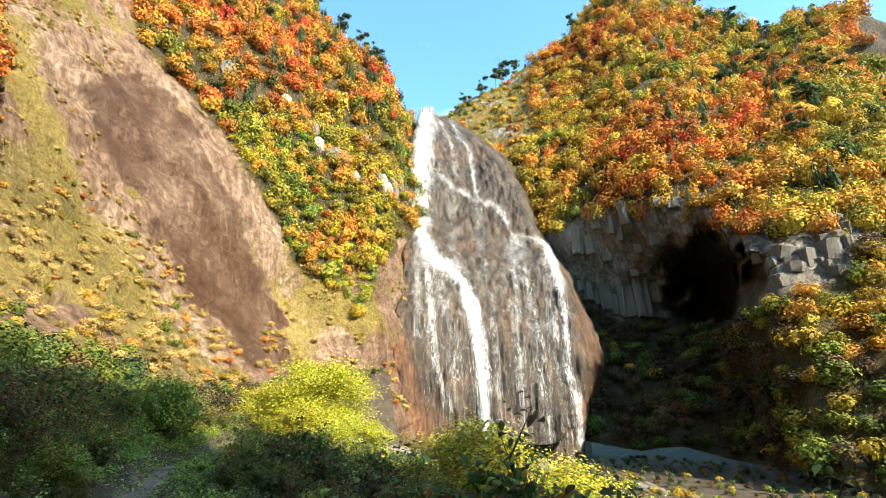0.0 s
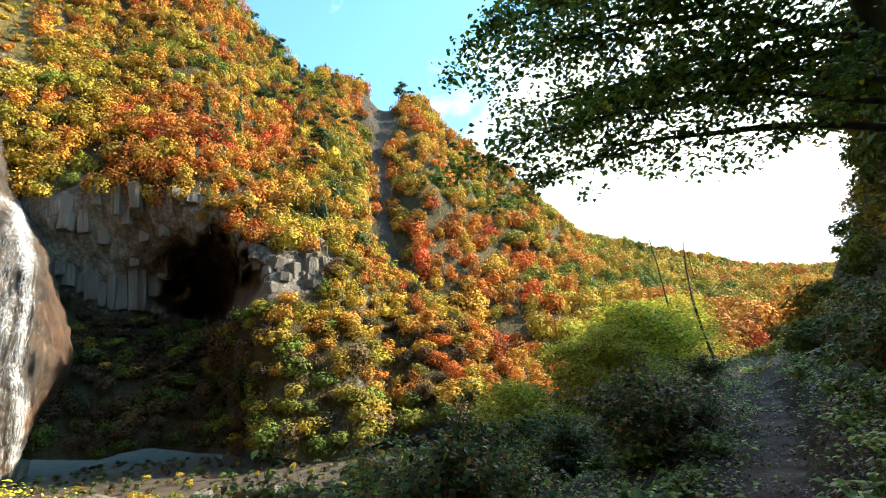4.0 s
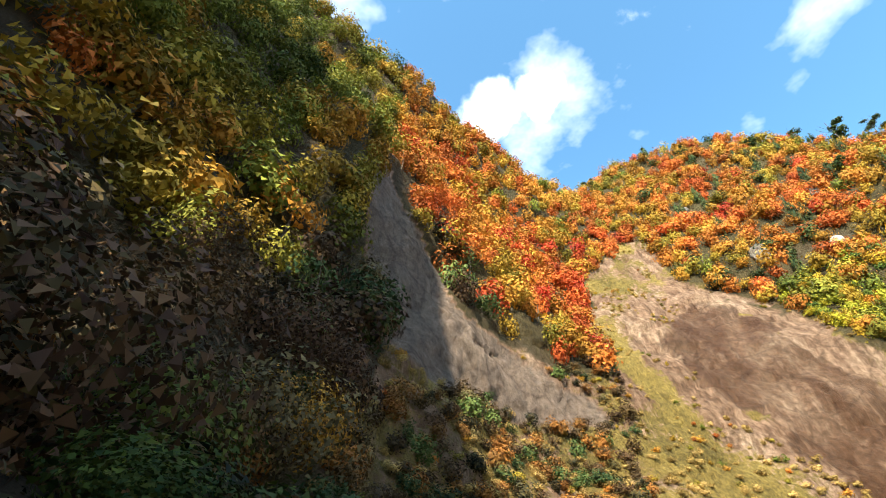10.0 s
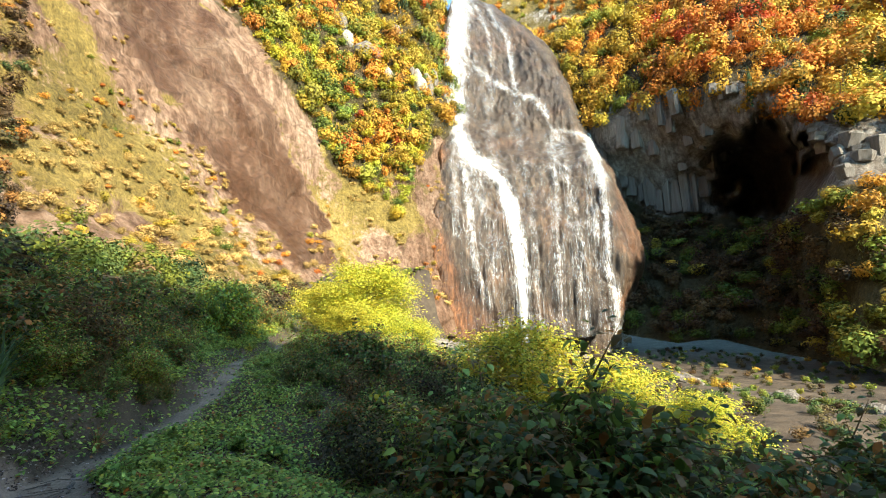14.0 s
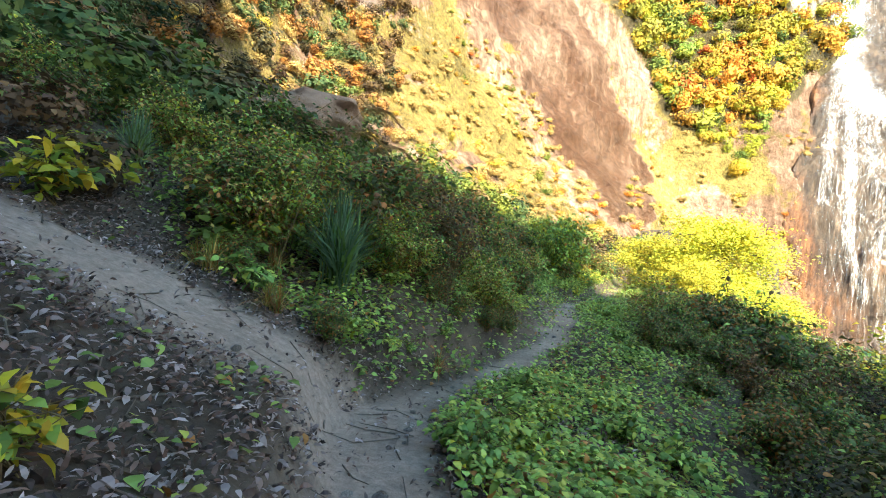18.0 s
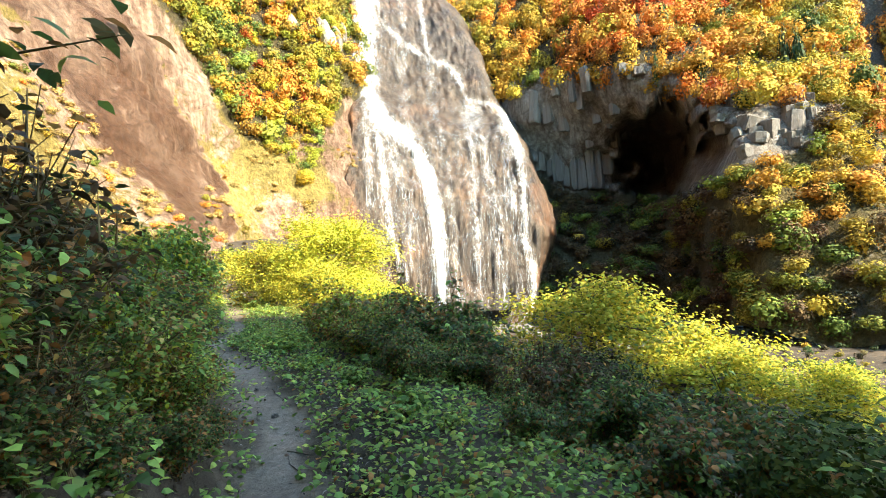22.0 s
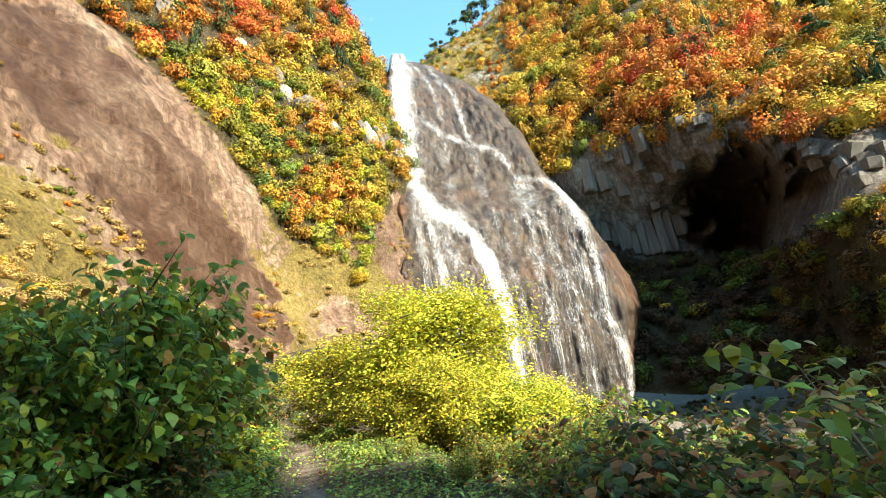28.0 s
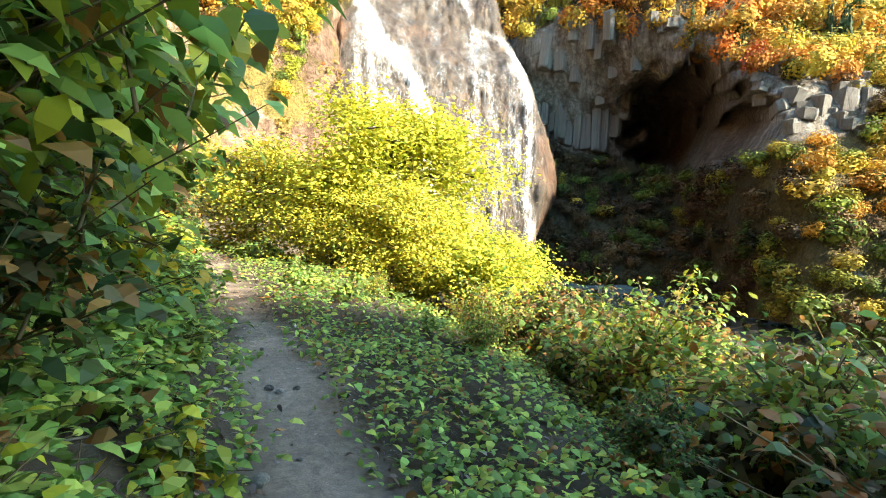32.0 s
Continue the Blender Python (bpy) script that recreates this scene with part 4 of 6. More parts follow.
def autumn(t):
    """Leaf colour from dark green (0) over yellow and orange to red (1)."""
    t = np.clip(t, 0, 1)
    return np.stack([np.interp(t, STEPS, HUES[:, k]) for k in range(3)], -1)


def hues(p, mean, spread, gen, seed):
    """Colours that drift in patches over the woods and differ a little from tree to tree."""
    t = mean + spread * (0.75 * fbm(p, 26, 2, seed) + 0.45 * fbm(p, 9, 2, seed + 1)) + gen.normal(0, 0.15, len(p))
    return [c for c in autumn(t)]


def wood(name, pts, size, kinds, label, category, trunks=True, gen=rng, squash=1.0):
    """Many trees or shrubs in one object. kinds: an array of palettes, one per place."""
    V, F, T, M = [], [], [], []
    base = 0
    for p, s, pal in zip(pts, size, kinds):
        col = (np.array(pal[gen.integers(len(pal))]) if isinstance(pal, list) else pal) * gen.uniform(0.55, 1.15)
        cone = pal is PINE and gen.random() < 0.7
        near = s / max(math.hypot(p[0], p[1] - 8), 4)
        v, f = (CONES if cone else XFINE if near > 0.15 else FINE if near > 0.05 else CROWNS if near > 0.0135 else DISTANT)[gen.integers(3 if cone else 6)]
        a = gen.uniform(0, 6.28)
        ca, sa_ = math.cos(a), math.sin(a)
        v = v * (s * gen.uniform(0.85, 1.2), s * gen.uniform(0.85, 1.2), s * gen.uniform(0.85, 1.25) * squash)
        v = np.stack([v[:, 0] * ca - v[:, 1] * sa_, v[:, 0] * sa_ + v[:, 1] * ca, v[:, 2]], 1)
        lift = s * (1.25 if cone else 0.75) * squash
        V.append(v + p + (0, 0, lift))
        F.append(f + base)
        hv = gen.uniform(-0.5, 0.5, len(v) // 3).repeat(3)[:, None]
        T.append(np.clip(col * (1 + 0.25 * hv) + np.array([0.05, 0.03, 0.0]) * hv, 0.01, 0.8))
        M.append(np.zeros(len(f), int))
        base += len(v)
        if trunks and gen.random() < 0.5:
            v, f = TRUNKS[gen.integers(3)]
            V.append(v * (s * 1.7) + p)
            F.append(f + base)
            T.append(np.full((len(v), 3), 0.1))
            M.append(np.ones(len(f), int))
            base += len(v)
    me = mesh_from(name, np.concatenate(V), np.concatenate(F), [LEAF, BARK], np.concatenate(T), np.concatenate(M))
    return tagged(new(name, me), label, category, kind="stuff")


def pick(gen, weights):
    pals, w = zip(*weights)
    w = np.array(w, float)
    return pals[gen.choice(len(pals), p=w / w.sum())]


def thin(pts, gap, gen):
    """Keeps places that are at least about gap apart."""
    cell, keep = {}, []
    for i, p in enumerate(pts):
        k = tuple(np.floor(p / gap).astype(int))
        if k in cell:
            continue
        cell[k] = i
        keep.append(i)
    return np.array(keep)


# left side: woods above the slabs
g1 = np.random.default_rng(201)
p, nr = LEFT.scatter(16000, g1)
az, el = bearings(p)
ok = ~inside(az, el, SLAB) & ~inside(az, el, SCREE) & ~inside(az, el, LOWER) & (el > 5) & (az > -122) & ((az > -60) | (np.sin(p[:, 0] * 12.9) > 0.1))
ok &= ~((az > 11) & (el < 14))
p, az, el = p[ok], az[ok], el[ok]
k = thin(p, 4.8, g1)
p, az, el = p[k], az[k], el[k]
# dark green past -56: the slope's shade is put into the leaf colour
mean = np.where(az > -14, 0.43 + 0.19 * np.clip((el - 24) / 12, 0, 1), np.where(az > -56, 0.60, 0.26))
red = np.exp(-(((az + 25) / 6) ** 2 + ((el - 37) / 3.5) ** 2))
size = np.where(az > -14, np.where(el < 28, g1.uniform(2.0, 3.6, len(p)), g1.uniform(2.3, 4.0, len(p))), g1.uniform(2.2, 3.8, len(p)))
beside = (az > -4) & (el < 31)
kinds = hues(p, mean + 0.25 * red - 0.08 * beside, np.where(az > -52, 0.19, 0.30), g1, 71)
for i in np.nonzero((az > -14) & (el > 30) & (g1.random(len(p)) < 0.14))[0]:
    kinds[i] = PINE
# brown and deep palettes darken the trees low down, standing in for shade
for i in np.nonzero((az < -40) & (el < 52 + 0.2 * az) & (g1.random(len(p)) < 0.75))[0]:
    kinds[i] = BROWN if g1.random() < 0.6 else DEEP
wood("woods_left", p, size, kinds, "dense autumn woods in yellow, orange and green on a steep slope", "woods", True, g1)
# shrubs and grass clumps on the slabs' lower part
p, nr = LEFT.scatter(16000, g1)
az, el = bearings(p)
ok = (inside(az, el, LOWER) | (inside(az, el, SLAB) & ~inside(az, el, WET) & ~inside(az, el, LEDGE) & (fbm(p, 7, 3, 74) > 0.20)) | ((az > 2) & (el < 14) & (fbm(p, 6, 3, 75) > 0.2))) & ~inside(az, el, SCREE) & (el > -4)
ok &= fbm(p, 8, 3, 72) > -0.35
p, az, el = p[ok], az[ok], el[ok]
k = thin(p, 1.6, g1)
p, az, el = p[k], az[k], el[k]
lower = np.clip(1 - (el - 4) / 18, 0, 1)
# darker green toward the left foot, shade worked into the hue
kinds = hues(p, 0.50 - 0.26 * lower * (az < -6), 0.15, g1, 76)
for i in np.nonzero(g1.random(len(p)) < 0.75)[0]:
    kinds[i] = STRAW
wood("brush_left", p, g1.uniform(0.35, 0.7, len(p)) * (1 + 0.9 * lower), kinds, "low yellow brush and dry grass clumps on rock", "brush", False, g1, 0.7)

# thick withered brush on the shaded foot of the slope
p, nr = LEFT.scatter(30000, g1)
az, el = bearings(p)
ok = (az < -24) & (az > -115) & (el < 33 + 0.12 * az) & ~inside(az, el, SCREE)
p, az, el = p[ok], az[ok], el[ok]
k = thin(p, 1.9, g1)
p, az = p[k], az[k]
wood("brush_shaded", p, g1.uniform(0.7, 1.5, len(p)), [(BROWN, DEEP, RUST, BROWN)[q] for q in g1.integers(0, 4, len(p))], "thick withered brown and olive brush on a shaded slope", "brush", False, g1, 0.8)

# yellow shrubs between the slabs and the falls
p, nr = LEFT.scatter(14000, g1)
az, el = bearings(p)
ok = inside(az, el, [(-6, 31), (0, 25), (4, 18), (9, 13), (12.5, 8.5), (14, 13), (16, 19), (17.5, 25), (14, 30), (4, 33)])
p = p[ok]
p = p[thin(p, 2.5, g1)]
wood("shrubs_left", p, g1.uniform(1.2, 2.4, len(p)), [LIME if q < 0.5 else YELLOW if q < 0.75 else GREEN if q < 0.93 else ORANGE for q in g1.random(len(p))], "bright yellow-green shrubs on a rock slope beside the falls", "shrubs", False, g1, 0.85)

# right side
g2 = np.random.default_rng(202)
p, nr = RIGHT.scatter(20000, g2)
az, el = bearings(p)
ok = ~inside(az, el, [(a_, e_ - (2.8 if e_ > 14 else 0.9)) for a_, e_ in CLIFF])
p, az, el = p[ok], az[ok], el[ok]
hill = np.nonzero((el > 13.5) & (az < 68))[0]
k = hill[thin(p[hill], 4.8, g2)]
flame = np.exp(-(((az - 47) / 8) ** 2 + ((el - 24) / 4.5) ** 2))
kinds = hues(p[k], 0.66 + 0.20 * flame[k] - 0.12 * np.clip((34 - az[k]) / 8, 0, 1) - 0.12 * np.clip((az[k] - 57) / 6, 0, 1), 0.27, g2, 81)
for i in np.nonzero((az[k] > 50) & (g2.random(len(k)) < 0.12))[0]:
    kinds[i] = PINE
low_ridge = (az[k] < 35) & (el[k] > 28.5)
wood("woods_right", p[k], g2.uniform(2.2, 4.2, len(k)) * np.where(low_ridge, 0.42, 1.0), kinds, "dense red and orange autumn woods on a hill", "woods", True, g2)
low = np.nonzero((el <= 13.5))[0]
k = low[thin(p[low], 3.3, g2)]
# olive-brown brush below the hollow, coloured darker also for the spur's shadow
kinds = hues(p[k], 0.46 + 0.10 * np.clip((az[k] - 60) / 8, 0, 1) - 0.34 * np.clip((56 - az[k]) / 2, 0, 1), 0.2, g2, 84)
for i in np.nonzero(((az[k] < 55) & (g2.random(len(k)) < 0.6)) | (g2.random(len(k)) < 0.22))[0]:
    kinds[i] = BROWN
wood("brush_right", p[k], g2.uniform(1.5, 3.0, len(k)), kinds, "thick yellow and olive brush on a steep spur", "brush", False, g2, 0.8)
# far mountainside
g3 = np.random.default_rng(203)
p, nr = FAR.scatter(12000, g3)
az, el = bearings(p)
ok = ~inside(az, el, SCAR) & (az < 118)
p, az = p[ok], az[ok]
k = thin(p, 8.4, g3)
kinds = hues(p[k], 0.66 - 0.13 * np.clip((az[k] - 76) / 15, 0, 1), 0.28, g3, 86)
wood("woods_far", p[k], g3.uniform(3.6, 6.6, len(k)), kinds, "distant mixed autumn woods in yellow, green and orange", "woods", True, g3)
p, nr = NEARHILL.scatter(3000, g3)
az, el = bearings(p)
k = thin(p, 2.6, g3)
k = k[((el[k] > 15) | (az[k] > 123)) & (az[k] < 150)]
wood("woods_near", p[k], g3.uniform(1.2, 2.6, len(k)), hues(p[k], 0.2 + 0.2 * (az[k] < 121), 0.15, g3, 88), "dark shaded woods on the bank behind the trail", "woods", True, g3)

p, nr = NEARHILL.scatter(6000, g3)
az, el = bearings(p)
k = thin(p, 1.5, g3)
k = k[(az[k] > 104) & (az[k] < 124) & (np.hypot(p[k, 0], p[k, 1]) < 32)]
wood("brush_bank", p[k], g3.uniform(0.4, 0.9, len(k)), hues(p[k], 0.3, 0.16, g3, 89), "dark leafy brush on the bank beside the trail", "brush", False, g3, 0.8)

# ---- brush over the floor of the gorge and the near slopes ----
g4 = np.random.default_rng(204)
n = 30000
q = np.stack([g4.uniform(-24, 75, n), g4.uniform(-10, 82, n)], 1)
z = ground_z(q[:, 0], q[:, 1])
dist = np.sqrt(((q[:, None, :] - trail[None, ::5, :2]) ** 2).sum(-1)).min(1)
wet = ((q[:, 0] - pc[0]) / 13) ** 2 + ((q[:, 1] - pc[1]) / 12) ** 2 < 1
stream = np.abs((q[:, 0] - 26) * 0.66 + (q[:, 1] - 52) * 0.75) < 1.3
ok = (dist > 3.2) & ~wet & ~(stream & (q[:, 0] > 20))
q, z, dist = q[ok], z[ok], dist[ok]
p = np.c_[q, z]
k = thin(p, 2.5, g4)
p, dist = p[k], dist[k]
far_part = np.clip((np.hypot(p[:, 0], p[:, 1] - 8) - 26) / 16, 0, 1)
far_part2 = np.clip((dist - 12) / 8, 0, 1)
kinds = hues(p, 0.16 + 0.14 * far_part, 0.16, g4, 91)
size = np.clip(0.2 * dist, 0.5, 1.5) * (1 - 0.62 * far_part2) * g4.uniform(0.7, 1.2, len(k))
for i in np.nonzero(g4.random(len(p)) < 0.7)[0]:
    kinds[i] = DEEP if g4.random() < 0.7 else BROWN
wood("brush_near", p, size, kinds, "tangled green and brown brush beside the trail", "brush", False, g4, 0.8)

# ---- leaves, stems and stones near the trail ----
def leaf_blades(p, d, up, length, width, curl=0.15):
    """Pointed leaves folded along the midrib: six corners and four triangles each."""
    d = d / (np.linalg.norm(d, axis=1, keepdims=True) + 1e-9)
    s = np.cross(d, up)
    s /= np.linalg.norm(s, axis=1, keepdims=True) + 1e-9
    u = np.cross(s, d)
    L, W = length[:, None], width[:, None]
    v = np.stack([p, p + d * L * 0.3 + s * W * 0.5 + u * W * curl, p + d * L * 0.65 + s * W * 0.42 + u * W * curl - u * L * 0.03,
                  p + d * L - u * L * 0.14, p + d * L * 0.65 - s * W * 0.42 + u * W * curl - u * L * 0.03, p + d * L * 0.3 - s * W * 0.5 + u * W * curl], 1)
    b = np.arange(len(p))[:, None, None] * 6
    f = b + np.array([(0, 1, 5), (1, 2, 4), (1, 4, 5), (2, 3, 4)])[None]
    return v.reshape(-1, 3), f.reshape(-1, 3)


def tubes(paths, r0, r1, n=3):
    """Tapered stems along polylines."""
    V, F, base = [], [], 0
    for c in paths:
        k = len(c)
        ang = np.arange(n) * 2 * math.pi / n
        rr = np.linspace(r0, r1, k)
        t = np.gradient(c, axis=0)
        t /= np.linalg.norm(t, axis=1, keepdims=True) + 1e-9
        a = np.cross(t, (0.3, 0.9, 0.15))
        a /= np.linalg.norm(a, axis=1, keepdims=True) + 1e-9
        b2 = np.cross(t, a)
        v = c[:, None] + rr[:, None, None] * (np.cos(ang)[None, :, None] * a[:, None] + np.sin(ang)[None, :, None] * b2[:, None])
        V.append(v.reshape(-1, 3))
        for q in range(k - 1):
            i = np.arange(n)
            F.append(base + np.stack([q * n + i, q * n + (i + 1) % n, (q + 1) * n + (i + 1) % n, (q + 1) * n + i], 1))
        base += k * n
    return np.concatenate(V), np.concatenate(F)


def tints(gen, count, pals, per, vary=0.25):
    pal = np.array([c for pl, w in pals for c in pl for _ in range(w)])
    c = pal[gen.integers(len(pal), size=count)] * gen.uniform(1 - vary, 1 + vary, (count, 1))
    return np.repeat(c, per, 0)


m, n, l, b = material("green_stem", 0.8, 0.2)
nb = noise_node(n, l, 5.0, 4, 0.6)
l.new(ramp_node(n, l, nb.outputs["Fac"], [(0.3, (0.09, 0.065, 0.03)), (0.7, (0.17, 0.13, 0.06))]).outputs["Color"], b.inputs["Base Color"])
STEM = m


def shrub_meshes(seed, h, r, stems, leaves, leaf, pals, droop=0.35, upright=0.4):
    """Stems that arch outward and leaves along them."""
    g = np.random.default_rng(seed)
    paths = []
    for _ in range(stems):
        a, out = g.uniform(0, 6.28), r * g.uniform(0.15, 1.0)
        top = np.array([math.cos(a) * out, math.sin(a) * out, h * g.uniform(0.55, 1.05) * (1 - 0.35 * (out / r) ** 2)])
        t = np.linspace(0, 1, 6)[:, None]
        c = top * t + np.array([math.cos(a), math.sin(a), 0]) * (np.sin(t * math.pi) * -0.18 * r) + np.cumsum(g.normal(0, 0.022 * h, (6, 3)), 0) * t
        c[0] = np.array([math.cos(a), math.sin(a), -0.3]) * 0.08
        paths.append(c)
        for k in (2, 3, 4):
            e = c[k] + np.array([g.normal(0, 0.28) * r, g.normal(0, 0.28) * r, g.uniform(0.05, 0.25) * h])
            paths.append(np.linspace(c[k], e, 3))
    sv, sf = tubes(paths, 0.004 + 0.004 * h, 0.002)
    which = g.integers(0, len(paths), leaves)
    t = g.uniform(0.08, 1.0, leaves) ** 0.75
    p = np.empty((leaves, 3))
    for i in range(leaves):
        c = paths[which[i]]
        x = t[i] * (len(c) - 1)
        k = min(int(x), len(c) - 2)
        p[i] = c[k] + (c[k + 1] - c[k]) * (x - k)
    p += g.normal(0, 0.035 * (0.6 + r), (leaves, 3))
    d = np.c_[p[:, :2] * 0.9 / max(r, 0.1) + g.normal(0, 0.75, (leaves, 2)), g.normal(-droop, 0.35, leaves)]
    up = np.c_[g.normal(0, upright, (leaves, 2)), np.ones(leaves)]
    L = leaf * g.uniform(0.55, 1.25, leaves)
    lv, lf = leaf_blades(p, d, up, L, L * g.uniform(0.45, 0.66, leaves))
    return (mesh_from("stem", sv, sf, [STEM], smooth=True), mesh_from("leaves", lv, lf, [LEAF_NEAR], tints(g, leaves, pals, 6)))


def tuft_meshes(seed, h, blades, pals, width=0.016, spread=0.55):
    """A tuft of long arching grass blades."""
    g = np.random.default_rng(seed)
    k = 5
    a = g.uniform(0, 6.28, blades)
    out = np.minimum(np.abs(g.normal(0, spread, blades)), 1.4 * spread) * h
    H = h * g.uniform(0.55, 1.1, blades)
    t = np.linspace(0, 1, k)
    x = out[:, None] * t ** 1.6
    z = H[:, None] * (t - 0.42 * t ** 2.6 * (out / h)[:, None] * 1.6)
    c = np.stack([np.cos(a)[:, None] * x + g.normal(0, 0.05, blades)[:, None] * h, np.sin(a)[:, None] * x + g.normal(0, 0.05, blades)[:, None] * h, z], -1)
    s = np.stack([-np.sin(a), np.cos(a), 0 * a], -1)[:, None]
    w = width * (1 - t ** 2 * 0.92)[None, :, None] * g.uniform(0.6, 1.3, blades)[:, None, None]
    v = np.stack([c - s * w, c + s * w], 2).reshape(-1, 3)
    b = np.arange(blades)[:, None, None] * (2 * k)
    q = np.arange(k - 1)[None, :, None] * 2
    f = (b + q + np.array([0, 1, 3, 2])[None, None]).reshape(-1, 4)
    return mesh_from("tuft", v, f, [LEAF_NEAR], tints(g, blades, pals, 2 * k))


def plant(name, meshes, where, label, category, group="", turn=0.0, size=1.0):
    ob = new(name)
    ob.empty_display_size = 0.2
    for pn, me in meshes:
        pt = part(pn, me, ob)
        if pn in ("foliage", "tuft", "plume", "branchwork", "crown"):
            pt["kind"] = "stuff"
    ob.matrix_basis = Matrix.LocRotScale(where, Euler((0, 0, turn)), (size,) * 3)
    return tagged(ob, label, category, group)


def again(ob, where, turn, size, label=""):
    c = copy_thing(ob, Matrix.LocRotScale(where, Euler((0, 0, turn)), (size,) * 3))
    if label:
        c["label"] = label
    return c


def gz(x, y):
    return float(ground_z(np.array([x]), np.array([y]))[0])


def stone_mesh(name, seed, mat, flat=0.7, rough=0.22, detail=3):
    bm = bmesh.new()
    bmesh.ops.create_icosphere(bm, subdivisions=detail, radius=1.0)
    me = bpy.data.meshes.new(name)
    bm.to_mesh(me)
    bm.free()
    co = np.empty(len(me.vertices) * 3, np.float32)
    me.vertices.foreach_get("co", co)
    co = co.reshape(-1, 3)
    n1 = np.round((fbm(co, 0.9, 2, seed) + 0) * 4) / 4
    co *= (1 + rough * n1 + rough * 0.5 * fbm(co, 0.35, 3, seed + 1))[:, None]
    co[:, 2] *= flat
    me.vertices.foreach_set("co", co.ravel())
    me.polygons.foreach_set("use_smooth", np.full(len(me.polygons), False))
    me.materials.append(mat)
    me.update()
    return me


# ---- the yellow maple and the small trees below the trail ----
def tree_meshes(seed, height, spread, leaves, leaf, pals, layers=7, r0=0.11, lean=(0, 0), low=0.3, puff=0.075):
    """Tapered trunk, limbs out to layered sprays of leaves."""
    g = np.random.default_rng(seed)
    t = np.linspace(0, 1, 8)[:, None]
    top = np.array([lean[0], lean[1], height * 0.92])
    main = top * t + np.cumsum(g.normal(0, 0.02 * height, (8, 3)), 0) * t * 0.6
    main[0, 2] = -0.3
    limbs, tips = [], []
    for k in range(layers * 3):
        f = low + (0.97 - low) * (k + g.random()) / (layers * 3)
        i = f * 7
        a = main[int(i)] + (main[min(int(i) + 1, 7)] - main[int(i)]) * (i % 1)
        ang = k * 2.4 + g.normal(0, 0.4)
        reach = spread * (1 - ((f - 0.45) / 0.62) ** 2 * 0.75) * g.uniform(0.7, 1.1)
        e = a + np.array([math.cos(ang) * reach, math.sin(ang) * reach, reach * g.uniform(0.05, 0.4)])
        s = np.linspace(0, 1, 6)[:, None]
        c = a + (e - a) * s + np.array([0, 0, 1]) * np.sin(s * math.pi) * reach * 0.1
        limbs.append(c)
        for q in (2, 3, 4, 5):
            e2 = c[q] + np.array([g.normal(0, 0.3) * reach, g.normal(0, 0.3) * reach, g.normal(0.03, 0.06) * reach])
            limbs.append(np.linspace(c[q], e2, 3))
            tips.append(e2)
            tips.append(c[q])
    tv, tf = tubes([main], r0, r0 * 0.3, 8)
    bv, bf = tubes(limbs, r0 * 0.28, 0.006, 4)
    tips = np.array(tips)
    p = tips[g.integers(len(tips), size=leaves)] + g.normal(0, 1, (leaves, 3)) * np.array([0.17, 0.17, puff]) * spread
    d = np.c_[g.normal(0, 1, (leaves, 2)) + (p[:, :2] - top[:2] * 0.6) * 0.3, g.normal(-0.25, 0.3, leaves)]
    up = np.c_[g.normal(0, 0.4, (leaves, 2)), np.ones(leaves)]
    L = leaf * g.uniform(0.6, 1.3, leaves)
    lv, lf = leaf_blades(p, d, up, L, L * g.uniform(0.6, 0.85, leaves))
    return [("trunk", mesh_from("trunk", tv, tf, [BARK], smooth=True)), ("branchwork", mesh_from("limbs", bv, bf, [BARK], smooth=True)),
            ("crown", mesh_from("crown", lv, lf, [LEAF_TREE], tints(g, leaves, pals, 6, 0.12)))]


plant("maple_tree", tree_meshes(301, 6.0, 2.9, 40000, 0.125, [(BRIGHT, 1)], 9, 0.12, (0.5, 0.3), 0.04, 0.11),
      (4.5, 33.4, gz(4.5, 33.4) - 0.3), "rounded tree with bright yellow-green autumn leaves beside the trail", "tree")
small = tree_meshes(302, 3.6, 2.1, 15000, 0.105, [(BRIGHT, 5), (LIME, 2), (GREEN, 1)], 7, 0.06, (0.1, 0.1), 0.12, 0.1)
first = plant("small_tree", small, (8.7, 19.4, gz(8.7, 19.4) - 0.1), "small spreading tree with lime and yellow leaves on the slope", "tree", "small trees below the trail", 0.4, 1.3)
for x, y, t_, s_ in ((10.6, 16.6, 1.2, 0.72), (12.2, 18.0, 3.0, 0.85), (13.5, 14.8, 5.0, 0.6),
                     (3.3, 30.8, 0.4, 0.55), (5.6, 30.2, 2.4, 0.6), (7.0, 31.4, 1.4, 0.65), (2.6, 32.6, 3.4, 0.5), (2.0, 37.5, 1.1, 0.8), (21.0, -1.0, 0.3, 0.8), (18.5, 2.0, 4.4, 0.7), (24.0, -2.5, 5.2, 0.95), (27.0, -3.5, 2.2, 1.0), (30.0, -5.5, 1.2, 1.0)):
    again(first, (x, y, gz(x, y) - 0.1), t_, s_)

